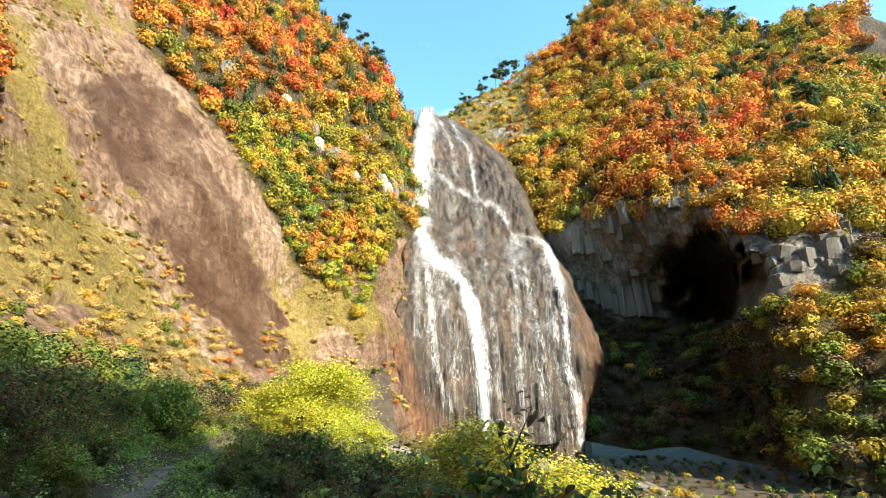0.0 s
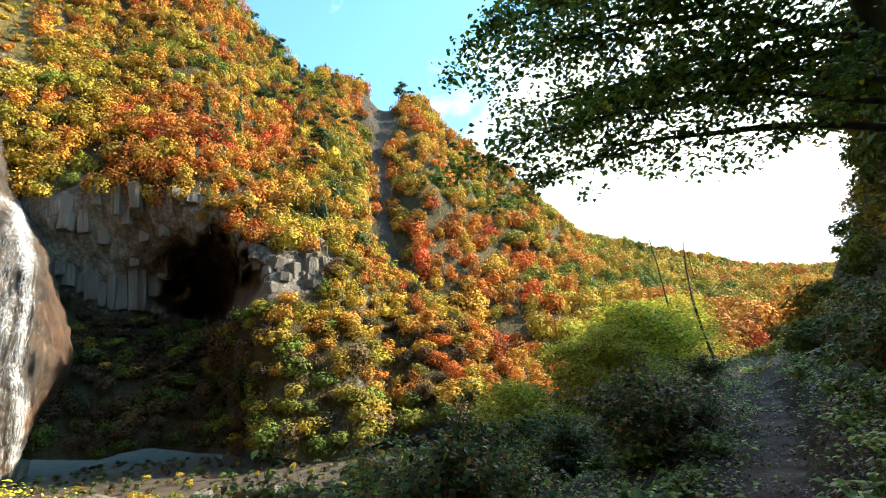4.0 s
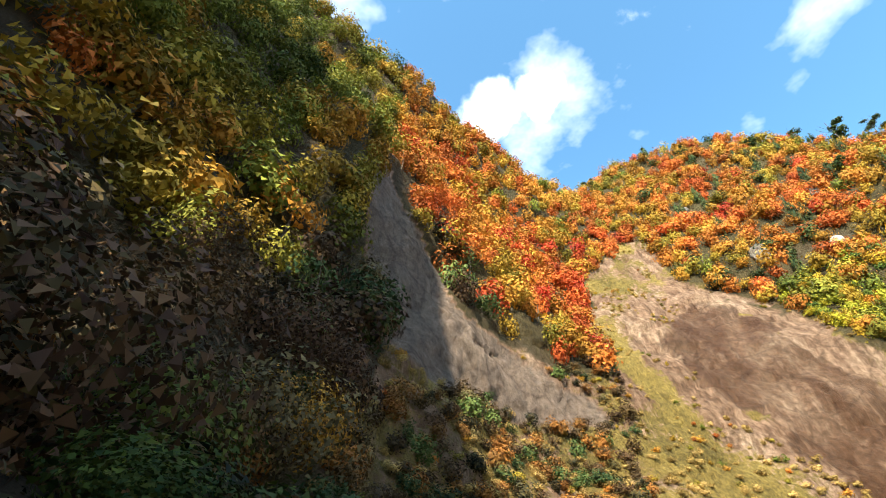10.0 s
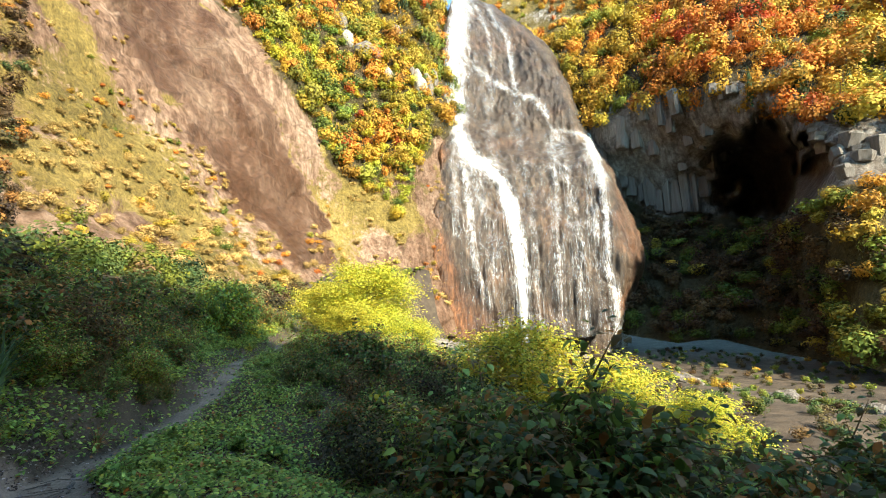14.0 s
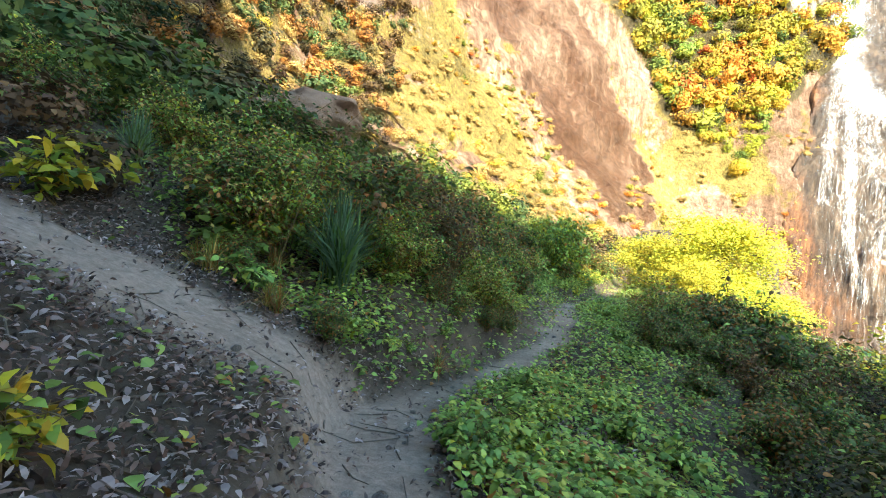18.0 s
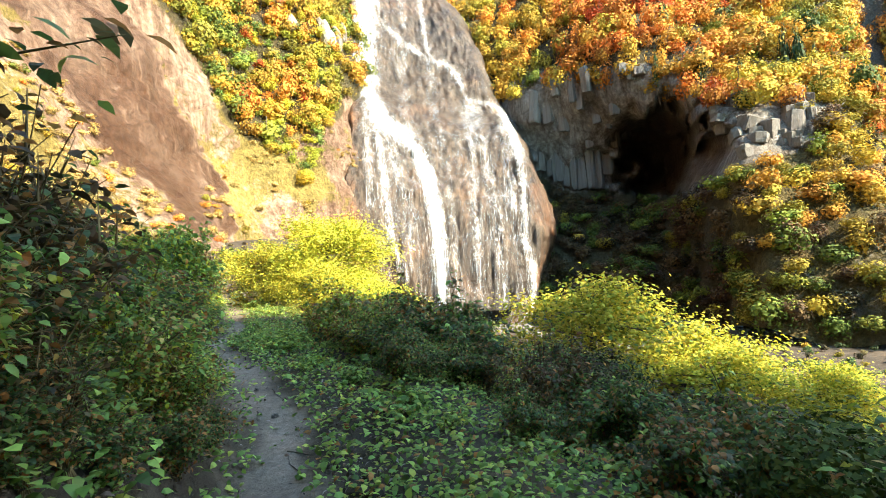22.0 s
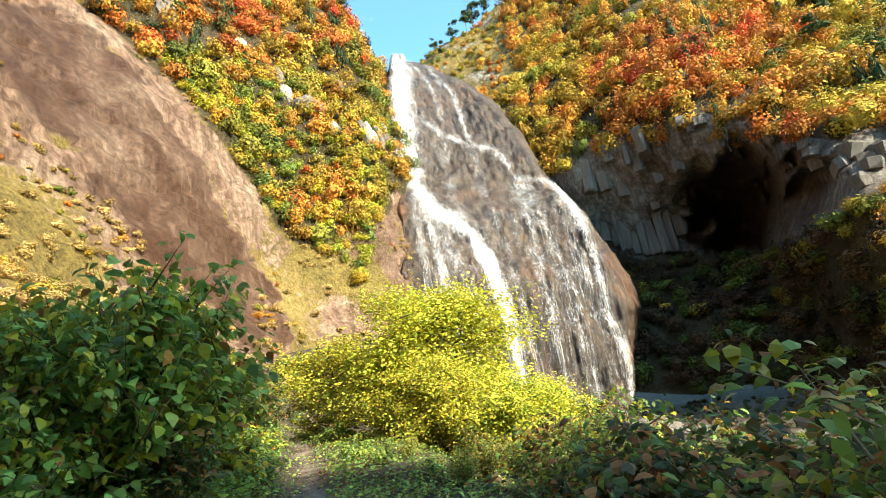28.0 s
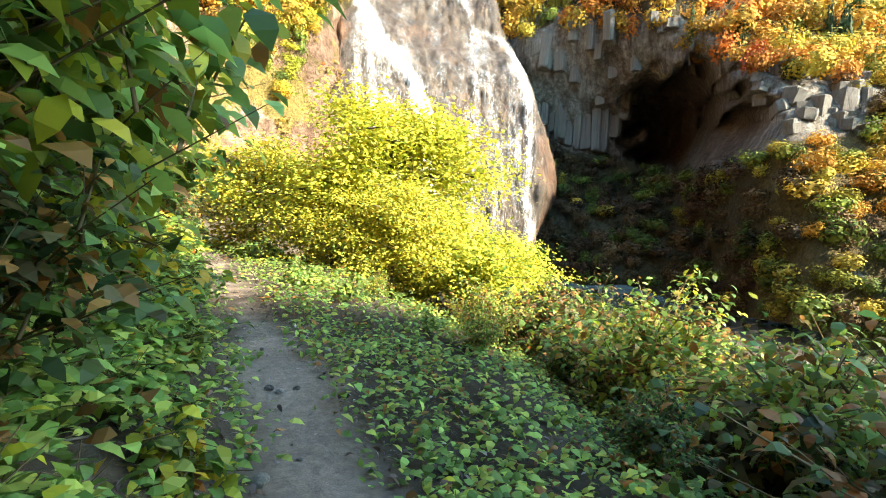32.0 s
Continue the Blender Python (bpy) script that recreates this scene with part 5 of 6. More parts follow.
# ---- overhanging tree behind the resting place ----
g5 = np.random.default_rng(305)
base = np.array([8.4, -6.2, 0.0])
base[2] = gz(base[0], base[1]) + 0.4
tree = tagged(new("overhanging_tree"), "dark-leaved tree leaning out over the trail, seen against the sky", "tree")
tree.location = base
main = np.array([(0, 0, -0.8), (0.15, 0.1, 1.2), (0.2, 0.4, 2.8), (0.1, 0.6, 4.4), (-0.1, 0.9, 6.0), (-0.2, 1.1, 7.6)])
tv, tf = tubes([catmull(main, 14)], 0.30, 0.12, 9)
part("trunk", mesh_from("trunk", tv, tf, [BARK], smooth=True), tree)
tips, twigs = [], []
for k in range(13):
    h = 2.6 + k * 0.40
    a = catmull(main, 60)[int(np.clip(h / 7.6, 0, 1) * 59)]
    ang = radians(90 - (g5.uniform(-34, 26) + (k % 3 - 1) * 13))      # toward the falls' side
    reach = g5.uniform(4.2, 6.5) * (1.0 if k < 9 else 0.8)
    e = a + np.array([math.cos(ang) * reach, math.sin(ang) * reach, reach * g5.uniform(-0.10, 0.16)])
    s = np.linspace(0, 1, 9)[:, None]
    c = a + (e - a) * s + np.array([0, 0, 1.0]) * np.sin(s * math.pi) * 0.45 + np.cumsum(g5.normal(0, 0.05, (9, 3)), 0)
    bv, bf = tubes([c], 0.075, 0.012, 6)
    limb = part("limb", mesh_from("limb", bv, bf, [BARK], smooth=True), tree)
    for q in range(2, 9):
        for _ in range(4):
            e2 = c[q] + np.array([g5.normal(0, 0.8), g5.normal(0.2, 0.8), g5.normal(-0.12, 0.16)])
            w = np.linspace(c[q], e2, 4)
            twigs.append(w)
            tips += [w[1], w[2], w[3], w[3]]
bv, bf = tubes(twigs, 0.012, 0.004, 4)
part("branchwork", mesh_from("branchwork", bv, bf, [BARK]), tree)["kind"] = "stuff"
nleaf = 30000
tips = np.array(tips)
p = tips[g5.integers(len(tips), size=nleaf)] + g5.normal(0, 1, (nleaf, 3)) * (0.2, 0.2, 0.05)
d = np.c_[g5.normal(0, 1, (nleaf, 2)), g5.normal(-0.3, 0.3, nleaf)]
L = 0.10 * g5.uniform(0.6, 1.3, nleaf)
lv, lf = leaf_blades(p, d, np.c_[g5.normal(0, 0.4, (nleaf, 2)), np.ones(nleaf)], L, L * 0.75)
part("crown", mesh_from("crown", lv, lf, [LEAF_NEAR], tints(g5, nleaf, [(GREEN, 3), (FRESH, 2), (LIME, 1)], 6)), tree)["kind"] = "stuff"
# two bare dead trunks farther down the trail
for x, y, h in ((28.5, -5.2, 8.5), (27.2, -6.9, 6.6)):
    tv, tf = trunk(h, 0.09, int(x * 10), 7, 0.03, 6)
    ob = plant("dead_tree", [("trunk", mesh_from("trunk", tv, tf, [BARK], smooth=True))], (x, y, gz(x, y)), "thin bare dead tree trunk", "tree", "dead trees")

# ---- shrubs round the trail ----
SHRUBS = {
    "big": shrub_meshes(310, 2.6, 1.35, 44, 3800, 0.165, [(FRESH, 7), (BRIGHT, 2), (LIME, 2), (GREEN, 2), (RUST, 1)], 0.6),
    "dark": shrub_meshes(311, 1.5, 1.05, 34, 3800, 0.095, [(DEEP, 4), (GREEN, 2), (RUST, 1), (FRESH, 1)], 0.3),
    "dark2": shrub_meshes(312, 1.2, 0.9, 28, 2800, 0.085, [(DEEP, 3), (GREEN, 2), (RUST, 2)], 0.3),
    "olive": shrub_meshes(317, 1.3, 1.0, 30, 3600, 0.075, [(FRESH, 3), (GREEN, 2), (LIME, 2), (RUST, 2), (STRAW, 1)], 0.3),
    "weed": shrub_meshes(313, 1.3, 0.5, 20, 700, 0.07, [(RUST, 1), (BROWN, 3), (DEEP, 1)], 0.25),
    "herb": shrub_meshes(314, 0.42, 0.42, 9, 230, 0.10, [(FRESH, 4), (GREEN, 2)], 0.2),
    "herb2": shrub_meshes(315, 0.30, 0.36, 8, 240, 0.075, [(FRESH, 5), (LIME, 1)], 0.1),
    "broad": shrub_meshes(318, 0.55, 0.5, 9, 70, 0.24, [(FRESH, 3), (GREEN, 2)], 0.25),
    "yellowing": shrub_meshes(316, 0.5, 0.5, 9, 170, 0.13, [(LIME, 3), (YELLOW, 1), (GREEN, 3)], 0.2),
}
WORDS = {
    "big": ("shrub", "tall shrub with large green and yellowing drooping leaves", "shrub"),
    "dark": ("shrub", "dense dark green leafy shrub in the shade", "shrub"),
    "dark2": ("shrub", "dark green shrub with some withered brown leaves", "shrub"),
    "olive": ("shrub", "bushy olive green shrub on the bank beside the trail", "shrub"),
    "weed": ("tall_weed", "tall withered brown weed with thin stems", "weed"),
    "herb": ("herb", "low leafy green herb on the forest floor", "plant"),
    "herb2": ("herb", "low clump of small bright green leaves", "plant"),
    "broad": ("herb", "low plant with very broad dull green leaves", "plant"),
    "yellowing": ("herb", "low plant with broad yellowing green leaves", "plant"),
}
firsts = {}
WALKED = catmull(np.array([(r[1], r[2]) for r in ROWS]), 300)
SPAN = {"olive": 1.15, "broad": 0.6, "big": 1.55, "dark": 1.2, "dark2": 1.05, "weed": 0.8, "herb": 0.45, "herb2": 0.4, "yellowing": 0.55}


def grow(kind, x, y, size=1.0, turn=None, dz=0.0):
    turn = g4.uniform(0, 6.28) if turn is None else turn
    room = np.sqrt(((WALKED - (x, y)) ** 2).sum(1)).min()
    size = min(size, (room - 0.3) / SPAN[kind], 1.45)
    if size < 0.3:
        return
    if (x + 4.3) ** 2 + (y - 9.1) ** 2 < 0.8 and kind not in ("herb", "herb2"):
        return
    where = (x, y, gz(x, y) + dz)
    if kind not in firsts:
        nm, lab, cat = WORDS[kind]
        s, lf = SHRUBS[kind]
        firsts[kind] = plant(nm, [("stem", s), ("foliage", lf)], where, lab, cat, kind.replace("2", "") + " plants", turn, size)
    else:
        again(firsts[kind], where, turn, size / firsts[kind].scale[0])


# by the trail's left side
for x, y, s in ((-3.75, 23.4, 0.8), (-3.3, 24.6, 0.95), (-4.9, 22.3, 0.4), (-5.2, 24.4, 0.6), (-3.9, 20.2, 0.35), (-3.2, 26.6, 0.9), (-2.9, 23.0, 1.05), (-2.6, 23.9, 1.1), (-3.5, 22.4, 0.75), (-3.8, 21.4, 0.4), (-2.3, 24.8, 0.75), (-4.5, 21.4, 0.35), (-2.7, 25.6, 0.9)):
    grow("big", x, y, s * 0.85)
for x, y, s in ((-4.7, 9.9, 0.5), (-4.5, 11.2, 0.75), (-5.4, 10.4, 0.75), (-4.2, 12.8, 0.75), (-5.6, 12.2, 0.8), (-6.6, 11.0, 0.7), (-4.6, 14.6, 1.0), (-4.4, 16.4, 1.0),
                (-5.8, 15.2, 1.3), (-4.2, 18.2, 0.6), (-6.0, 17.8, 0.7), (-6.9, 13.0, 0.9), (-5.6, 20.0, 0.5), (-7.4, 20.4, 0.6), (-7.6, 16.6, 1.4), (-3.4, 28.6, 1.0), (-4.6, 30.4, 1.3),
                (-2.4, 31.4, 0.9), (-2.6, 34.6, 1.1), (-5.6, 27.4, 1.4), (-1.9, 37.6, 1.1), (-4.8, 35.0, 1.5)):
    grow(("dark", "olive", "dark2")[g4.integers(3)], x, y, s * 0.65)
for x, y, s in ((-4.05, 11.6, 1.15), (-3.85, 11.25, 1.0), (-4.3, 12.1, 1.1), (-3.9, 10.4, 0.85), (-3.55, 10.95, 0.95), (-4.9, 13.4, 1.1), (-3.7, 12.6, 0.9)):
    grow("weed", x, y, s)
for _ in range(60):
    y = g4.uniform(8.5, 36)
    x = np.interp(y, trail[:, 1][150:], trail[:, 0][150:]) - g4.uniform(0.75, 3.4)
    grow(("herb", "dark2", "herb2", "herb", "yellowing")[g4.choice(5, p=[0.3, 0.25, 0.25, 0.15, 0.05])], x, y, g4.uniform(0.8, 1.5))
for _ in range(100):
    y = g4.uniform(19.6, 30)
    x = np.interp(y, trail[:, 1][150:], trail[:, 0][150:]) - g4.uniform(0.55, 1.6)
    grow(("herb", "yellowing", "herb2")[g4.choice(3, p=[0.5, 0.15, 0.35])], x, y, g4.uniform(0.6, 1.0))
# by its right side
for x, y, s in ((2.6, 3.2, 0.75), (3.6, 4.6, 0.9), (4.6, 3.4, 0.9), (2.2, 5.4, 0.8), (3.4, 6.8, 0.95), (5.2, 5.6, 0.9), (1.6, 7.4, 0.85), (2.8, 8.6, 0.95), (6.2, 7.6, 1.0), (4.4, 8.8, 1.0),
                (1.0, 9.6, 0.7), (2.2, 10.6, 0.9), (5.8, 2.2, 0.8), (6.8, 4.6, 1.0), (7.4, 1.2, 0.9), (8.6, 3.2, 1.0), (1.1, 3.9, 0.5), (0.6, 5.6, 0.5), (1.2, 12.8, 0.8), (2.8, 12.4, 1.0), (0.4, 15.0, 0.7),
                (0.2, 17.4, 1.05), (1.2, 16.6, 1.1), (1.0, 18.6, 1.0), (2.2, 15.0, 1.1), (0.9, 20.2, 1.05), (1.6, 21.6, 1.1), (2.2, 19.8, 1.2), (0.9, 22.9, 0.75), (2.6, 23.2, 1.0), (3.4, 21.4, 1.1), (1.4, 25.4, 0.7), (3.2, 25.6, 0.9),
                (1.5, 28.2, 0.6), (3.3, 17.8, 1.1), (4.6, 15.6, 1.1), (5.0, 19.4, 1.1), (5.0, 23.6, 1.0), (3.6, 13.6, 1.0), (5.2, 11.6, 1.0), (6.8, 10.2, 1.0), (4.4, 28.4, 0.9)):
    grow(("dark", "olive", "dark2")[g4.integers(3)], x, y, s * 0.6)
for _ in range(44):
    y = g4.uniform(8.2, 13.4)
    x = np.interp(y, trail[:, 1][150:], trail[:, 0][150:]) - g4.uniform(0.5, 2.2)
    grow("dark2", x, y, g4.uniform(0.25, 0.45))
for x, y, s in ((-3.95, 11.4, 1.6), (-4.1, 11.0, 1.5), (-3.75, 11.8, 1.4)):
    grow("weed", x, y, s)
for _ in range(34):
    x, y = g4.uniform(1.0, 7.5), g4.uniform(8, 26)
    grow("weed", x, y, g4.uniform(0.8, 1.4))
# dark thicket below the trail, its top falling away to the pool
for x, y, top in ((1.0, 20.0, 2.0), (1.9, 19.2, 2.1), (2.6, 20.9, 2.1), (1.2, 21.4, 1.7), (3.4, 19.6, 2.2), (2.2, 22.4, 1.5), (3.8, 22.0, 1.8), (4.6, 20.6, 2.0), (0.3, 18.6, 1.3), (1.2, 17.6, 1.5), (2.6, 17.4, 1.6), (5.0, 23.2, 1.6),
                  (3.2, 24.4, 1.1), (4.4, 25.0, 1.2), (5.8, 24.6, 1.5), (6.6, 22.6, 1.7), (7.0, 25.8, 1.3), (6.0, 27.2, 0.9), (7.8, 27.4, 1.0), (8.6, 25.2, 1.3), (9.6, 27.0, 1.1), (2.2, 26.2, 0.5), (4.2, 27.0, 0.6),
                  (-0.2, 14.6, 0.6), (0.4, 16.0, 0.8), (1.2, 15.2, 0.3), (0.2, 16.8, 0.9), (2.4, 13.8, -0.1), (1.6, 12.4, 0.0), (0.2, 12.4, 0.1), (3.4, 15.6, 0.0), (0.8, 11.0, 0.0), (2.4, 11.2, -0.2), (3.8, 12.4, -0.4),
                  (3.4, 3.2, 1.25), (4.4, 4.4, 1.3), (2.4, 4.4, 1.2), (3.2, 5.8, 1.25), (1.6, 6.0, 0.9), (5.4, 3.0, 1.2), (6.4, 4.0, 1.15), (5.6, 6.4, 1.15), (4.2, 7.4, 1.1), (2.6, 7.8, 1.0), (7.4, 5.6, 1.05), (7.0, 2.4, 1.1), (8.6, 3.8, 1.0),
                  (1.8, 9.0, 0.8), (3.6, 9.6, 0.8), (6.0, 8.8, 0.9), (5.2, 1.2, 1.0), (8.4, 1.6, 0.9), (10.0, 2.6, 0.8), (9.6, 5.4, 0.8), (7.6, 7.6, 0.8), (11.4, 4.4, 0.6), (10.4, 7.6, 0.6)):
    kind = ("dark", "dark", "dark2", "olive")[g4.integers(4)]
    high = {"dark": 1.45, "dark2": 1.15, "olive": 1.25}[kind]
    grow(kind, x, y, (top - gz(x, y)) / high)
for _ in range(110):
    y = g4.uniform(8.6, 15.0)
    x = np.interp(y, trail[:, 1][150:], trail[:, 0][150:]) - g4.uniform(0.75, 3.2)
    grow(("olive", "dark2", "broad", "herb", "dark")[g4.choice(5, p=[0.36, 0.14, 0.22, 0.2, 0.08])], x, y, g4.uniform(0.45, 0.8) + 0.1 * (-x - 3))
for x, y, s_ in ((-6.2, 10.2, 1.1), (-7.2, 11.4, 1.2), (-6.6, 12.6, 1.2), (-5.6, 11.4, 1.0), (-5.0, 12.6, 1.0), (-7.6, 9.8, 0.9), (-8.6, 10.8, 1.0), (-9.0, 12.8, 1.2), (-8.2, 8.6, 0.7), (-9.4, 9.2, 0.9), (-5.4, 14.0, 1.2), (-4.6, 15.4, 1.1), (-6.4, 16.4, 1.3), (-8.0, 15.0, 1.3), (-10.4, 8.0, 0.9), (-10.0, 10.6, 1.1)):
    grow(("olive", "dark", "olive", "dark2")[g4.integers(4)], x, y, s_)
for _ in range(60):
    x = g4.uniform(4.0, 17.0)
    line_y = np.interp(x, trail[:120, 0][::-1], trail[:120, 1][::-1])
    y = line_y + g4.choice([-1, 1]) * g4.uniform(0.9, 4.5)
    grow(("dark2", "olive", "herb", "dark")[g4.choice(4, p=[0.35, 0.15, 0.35, 0.15])], x, y, g4.uniform(0.5, 1.0))
# herbs along both edges
for _ in range(150):
    i = g4.integers(40, 470)
    side = g4.choice([-1, 1])
    tn = trail[i + 1, :2] - trail[i - 1, :2]
    tn /= np.linalg.norm(tn)
    off = side * (0.5 + abs(g4.normal(0, 0.75)))
    q = trail[i, :2] + np.array([-tn[1], tn[0]]) * off
    if np.sqrt(((q - BRANCH[:, :2]) ** 2).sum(1)).min() < 0.6 or (q[1] < 7.6 and off > 0 and q[1] > 3.8):
        continue
    grow(("herb", "herb2", "herb2", "herb", "yellowing")[g4.choice(5, p=[0.3, 0.3, 0.2, 0.2, 0.0])], q[0], q[1], g4.uniform(0.6, 1.25))
for x, y, s in ((-2.1, 3.5, 0.7), (-2.5, 3.9, 0.65), (-1.9, 4.2, 0.6), (-2.9, 3.4, 0.7), (-2.4, 3.0, 0.7), (-2.25, 4.6, 0.6), (-2.6, 5.2, 0.6), (-2.2, 3.9, 0.6), (-2.8, 4.5, 0.6), (-2.5, 4.9, 0.55), (-3.1, 5.0, 0.6), (-6.3, 7.2, 1.3), (-6.8, 7.8, 1.2)):
    grow("yellowing", x, y, s)
# grass tufts
BLUEGREEN = [(0.12, 0.20, 0.11), (0.16, 0.25, 0.13), (0.10, 0.16, 0.08)]
tuft = tuft_meshes(320, 0.95, 260, [(BLUEGREEN, 3), (GREEN, 1)], 0.012, 0.5)
t0 = plant("grass_tuft", [("tuft", tuft)], (-4.45, 9.3, gz(-4.45, 9.3)), "tuft of long arching blue-green grass on the bank", "grass", "grass tufts", 0.3, 1.35)
for x, y, s in ((-4.9, 9.9, 1.1), (-2.6, 2.8, 0.8), (-5.9, 12.9, 0.8), (-6.2, 9.3, 0.9), (-3.7, 16.1, 0.6), (-7.2, 8.8, 0.9)):
    again(t0, (x, y, gz(x, y)), x * 3, s / 1.35)
# dry grass under the bank's edge, and pampas plumes
dry = tuft_meshes(321, 0.4, 120, [(STRAW, 1), (RUST, 2), (GREEN, 1)], 0.004, 1.0)
d0 = plant("dry_grass", [("tuft", dry)], (-3.35, 10.2, gz(-3.35, 10.2)), "dry yellow grass hanging over the trail's edge", "grass", "dry grass clumps")
for _ in range(46):
    i = g4.integers(150, 360)
    q = trail[i, :2] + np.array([-g4.uniform(0.45, 3.5), g4.normal(0, 0.5)])
    if np.sqrt(((WALKED - q) ** 2).sum(1)).min() < 0.7 or q[1] < 8.0:
        continue
    again(d0, (q[0], q[1], gz(q[0], q[1])), g4.uniform(0, 6.28), g4.uniform(0.7, 1.3))


def plume(where, toward, rise, seed):
    g = np.random.default_rng(seed)
    a = np.array(toward, float)
    t = np.linspace(0, 1, 12)[:, None]
    c = a * t ** 1.4 + np.array([0, 0, 1.0]) * rise * (1.75 * t - 0.75 * t ** 4)
    sv, sf = tubes([c], 0.007, 0.003, 4)
    n_ = 220
    u = g.uniform(0.70, 1.0, n_)
    i = u * 11
    k = np.minimum(i.astype(int), 10)
    p = c[k] + (c[k + 1] - c[k]) * (i - k)[:, None]
    d = np.tile(a / np.linalg.norm(a), (n_, 1)) * 0.9 + g.normal(0, 0.22, (n_, 3)) + (0, 0, -0.5)
    lv, lf = leaf_blades(p, d, np.tile([0.1, 0.2, 1.0], (n_, 1)), g.uniform(0.07, 0.18, n_), np.full(n_, 0.008))
    plant("pampas_plume", [("stalk", mesh_from("stalk", sv, sf, [STEM])), ("plume", mesh_from("plume", lv, lf, [LEAF_NEAR], tints(g, n_, [(RUST, 2), (STRAW, 1)], 6)))],
          where, "dry brown drooping pampas grass plume on a long stalk", "grass", "pampas plumes")


plume((-4.9, 8.7, gz(-4.9, 8.7)), (1.15, 0.3, 0), 2.6 - gz(-4.9, 8.7), 331)
plume((-4.8, 9.0, gz(-4.8, 9.0)), (1.1, 0.35, 0), 2.3 - gz(-4.8, 9.0), 332)
plume((-5.1, 9.2, gz(-5.1, 9.2)), (0.9, 0.3, 0), 2.5 - gz(-5.1, 9.2), 333)

# ---- stones ----
STONES = [stone_mesh("stone", 340 + i, ROCK_PALE if i == 2 else ROCK_GRAVEL, 0.6, 0.25, 2) for i in range(4)]
for i in range(150):
    k = g4.integers(80, 460)
    q = trail[k, :2] + g4.normal(0, 0.4, 2)
    s = g4.uniform(0.012, 0.05)
    ob = new("stone", STONES[g4.integers(4)])
    ob.matrix_basis = Matrix.LocRotScale((q[0], q[1], gz(q[0], q[1]) + s * 0.2), Euler((g4.uniform(0, 0.5), 0, g4.uniform(0, 6.28))), (s, s * g4.uniform(0.6, 1), s))
    tagged(ob, "small grey stone on the trail", "stone", "trail stones")
BOULDER = [stone_mesh("boulder", 350 + i, ROCK_SLAB if i == 0 else ROCK_CLIFF, 0.7, 0.3, 5 if i == 0 else 4) for i in range(3)]
BOULDER[0].polygons.foreach_set("use_smooth", np.full(len(BOULDER[0].polygons), True))


def boulder(me, where, scale, turn, label):
    ob = new("boulder", me)
    ob.matrix_basis = Matrix.LocRotScale(where, Euler((0.1, -0.1, turn)), scale)
    tagged(ob, label, "rock", "boulders")


boulder(BOULDER[0], (-9.4, 15.2, 3.75), (3.7, 1.5, 1.35), 2.25, "long reddish rock jutting out of the grassy slope")
for x, y, s in ((25.7, 53.4, 1.5), (28.4, 51.0, 1.1), (23.5, 55.6, 1.2), (30.5, 49.5, 1.4), (26.9, 49.4, 0.8), (33.5, 47.6, 1.2), (21.0, 58.5, 1.4), (24.6, 51.8, 0.7), (31.8, 51.6, 0.9), (18.0, 62.5, 1.8), (20.2, 66.0, 2.2),
                (38.0, 42.0, 1.2), (43.0, 36.0, 1.3), (47.0, 31.0, 1.1), (41.0, 39.6, 0.8), (45.5, 34.6, 0.7)):
    boulder(BOULDER[1 + int(x) % 2], (x, y, gz(x, y) + s * 0.2), (s * 1.3, s, s * 0.8), x * 1.7, "pale grey rock at the edge of the pool and stream")

# ---- ground cover and litter, too many to count ----
g6 = np.random.default_rng(401)
n_ = 50000
i = g6.integers(25, 490, n_)
tn = np.gradient(trail[:, :2], axis=0)[i]
tn /= np.linalg.norm(tn, axis=1, keepdims=True)
off = g6.choice([-1, 1], n_) * (0.30 + np.abs(g6.normal(0, 2.5, n_)))
q = trail[i, :2] + np.stack([-tn[:, 1], tn[:, 0]], 1) * off[:, None] + g6.normal(0, 0.2, (n_, 2))
db = np.sqrt(((q[:, None] - BRANCH[None, ::4, :2]) ** 2).sum(-1)).min(1)
dt = np.sqrt(((q[:, None] - trail[None, ::5, :2]) ** 2).sum(-1)).min(1)
bare = (off > 0) & (q[:, 1] < 8.2) & (q[:, 1] > 3.0)
ok = (db > 0.7) & (dt > np.where(q[:, 1] > 9.5, 0.27, 0.40)) & (~bare | (g6.random(n_) < 0.06))
q = q[ok]
z = ground_z(q[:, 0], q[:, 1])
rep = 3
p = np.repeat(np.c_[q, z], rep, 0) + g6.normal(0, 0.06, (len(q) * rep, 3)) * (1, 1, 0) + np.c_[np.zeros((len(q) * rep, 2)), g6.uniform(0.02, 0.32, len(q) * rep) * np.repeat(0.5 + 0.5 * fbm(np.c_[q, z], 1.2, 2, 95), rep).clip(0.15, 1.2)]
d = np.c_[g6.normal(0, 1, (len(p), 2)), g6.normal(-0.1, 0.3, len(p))]
L = g6.uniform(0.04, 0.10, len(p))
v, f = leaf_blades(p, d, np.c_[g6.normal(0, 0.35, (len(p), 2)), np.ones(len(p))], L, L * 0.62)
tagged(new("ground_cover", mesh_from("ground_cover", v, f, [LEAF_NEAR], tints(g6, len(p), [(FRESH, 6), (GREEN, 3), (RUST, 1)], 6))), "low green ground cover beside the trail", "plants", kind="stuff")
n_ = 100000
q = np.concatenate([np.stack([g6.uniform(-8, -0.5, n_ // 2), g6.uniform(1.5, 9.5, n_ // 2)], 1),
                    trail[g6.integers(60, 480, n_ // 4), :2] + g6.normal(0, 0.9, (n_ // 4, 2)), trail[g6.integers(50, 130, n_ // 4), :2] + g6.normal(0, 1.6, (n_ // 4, 2))])
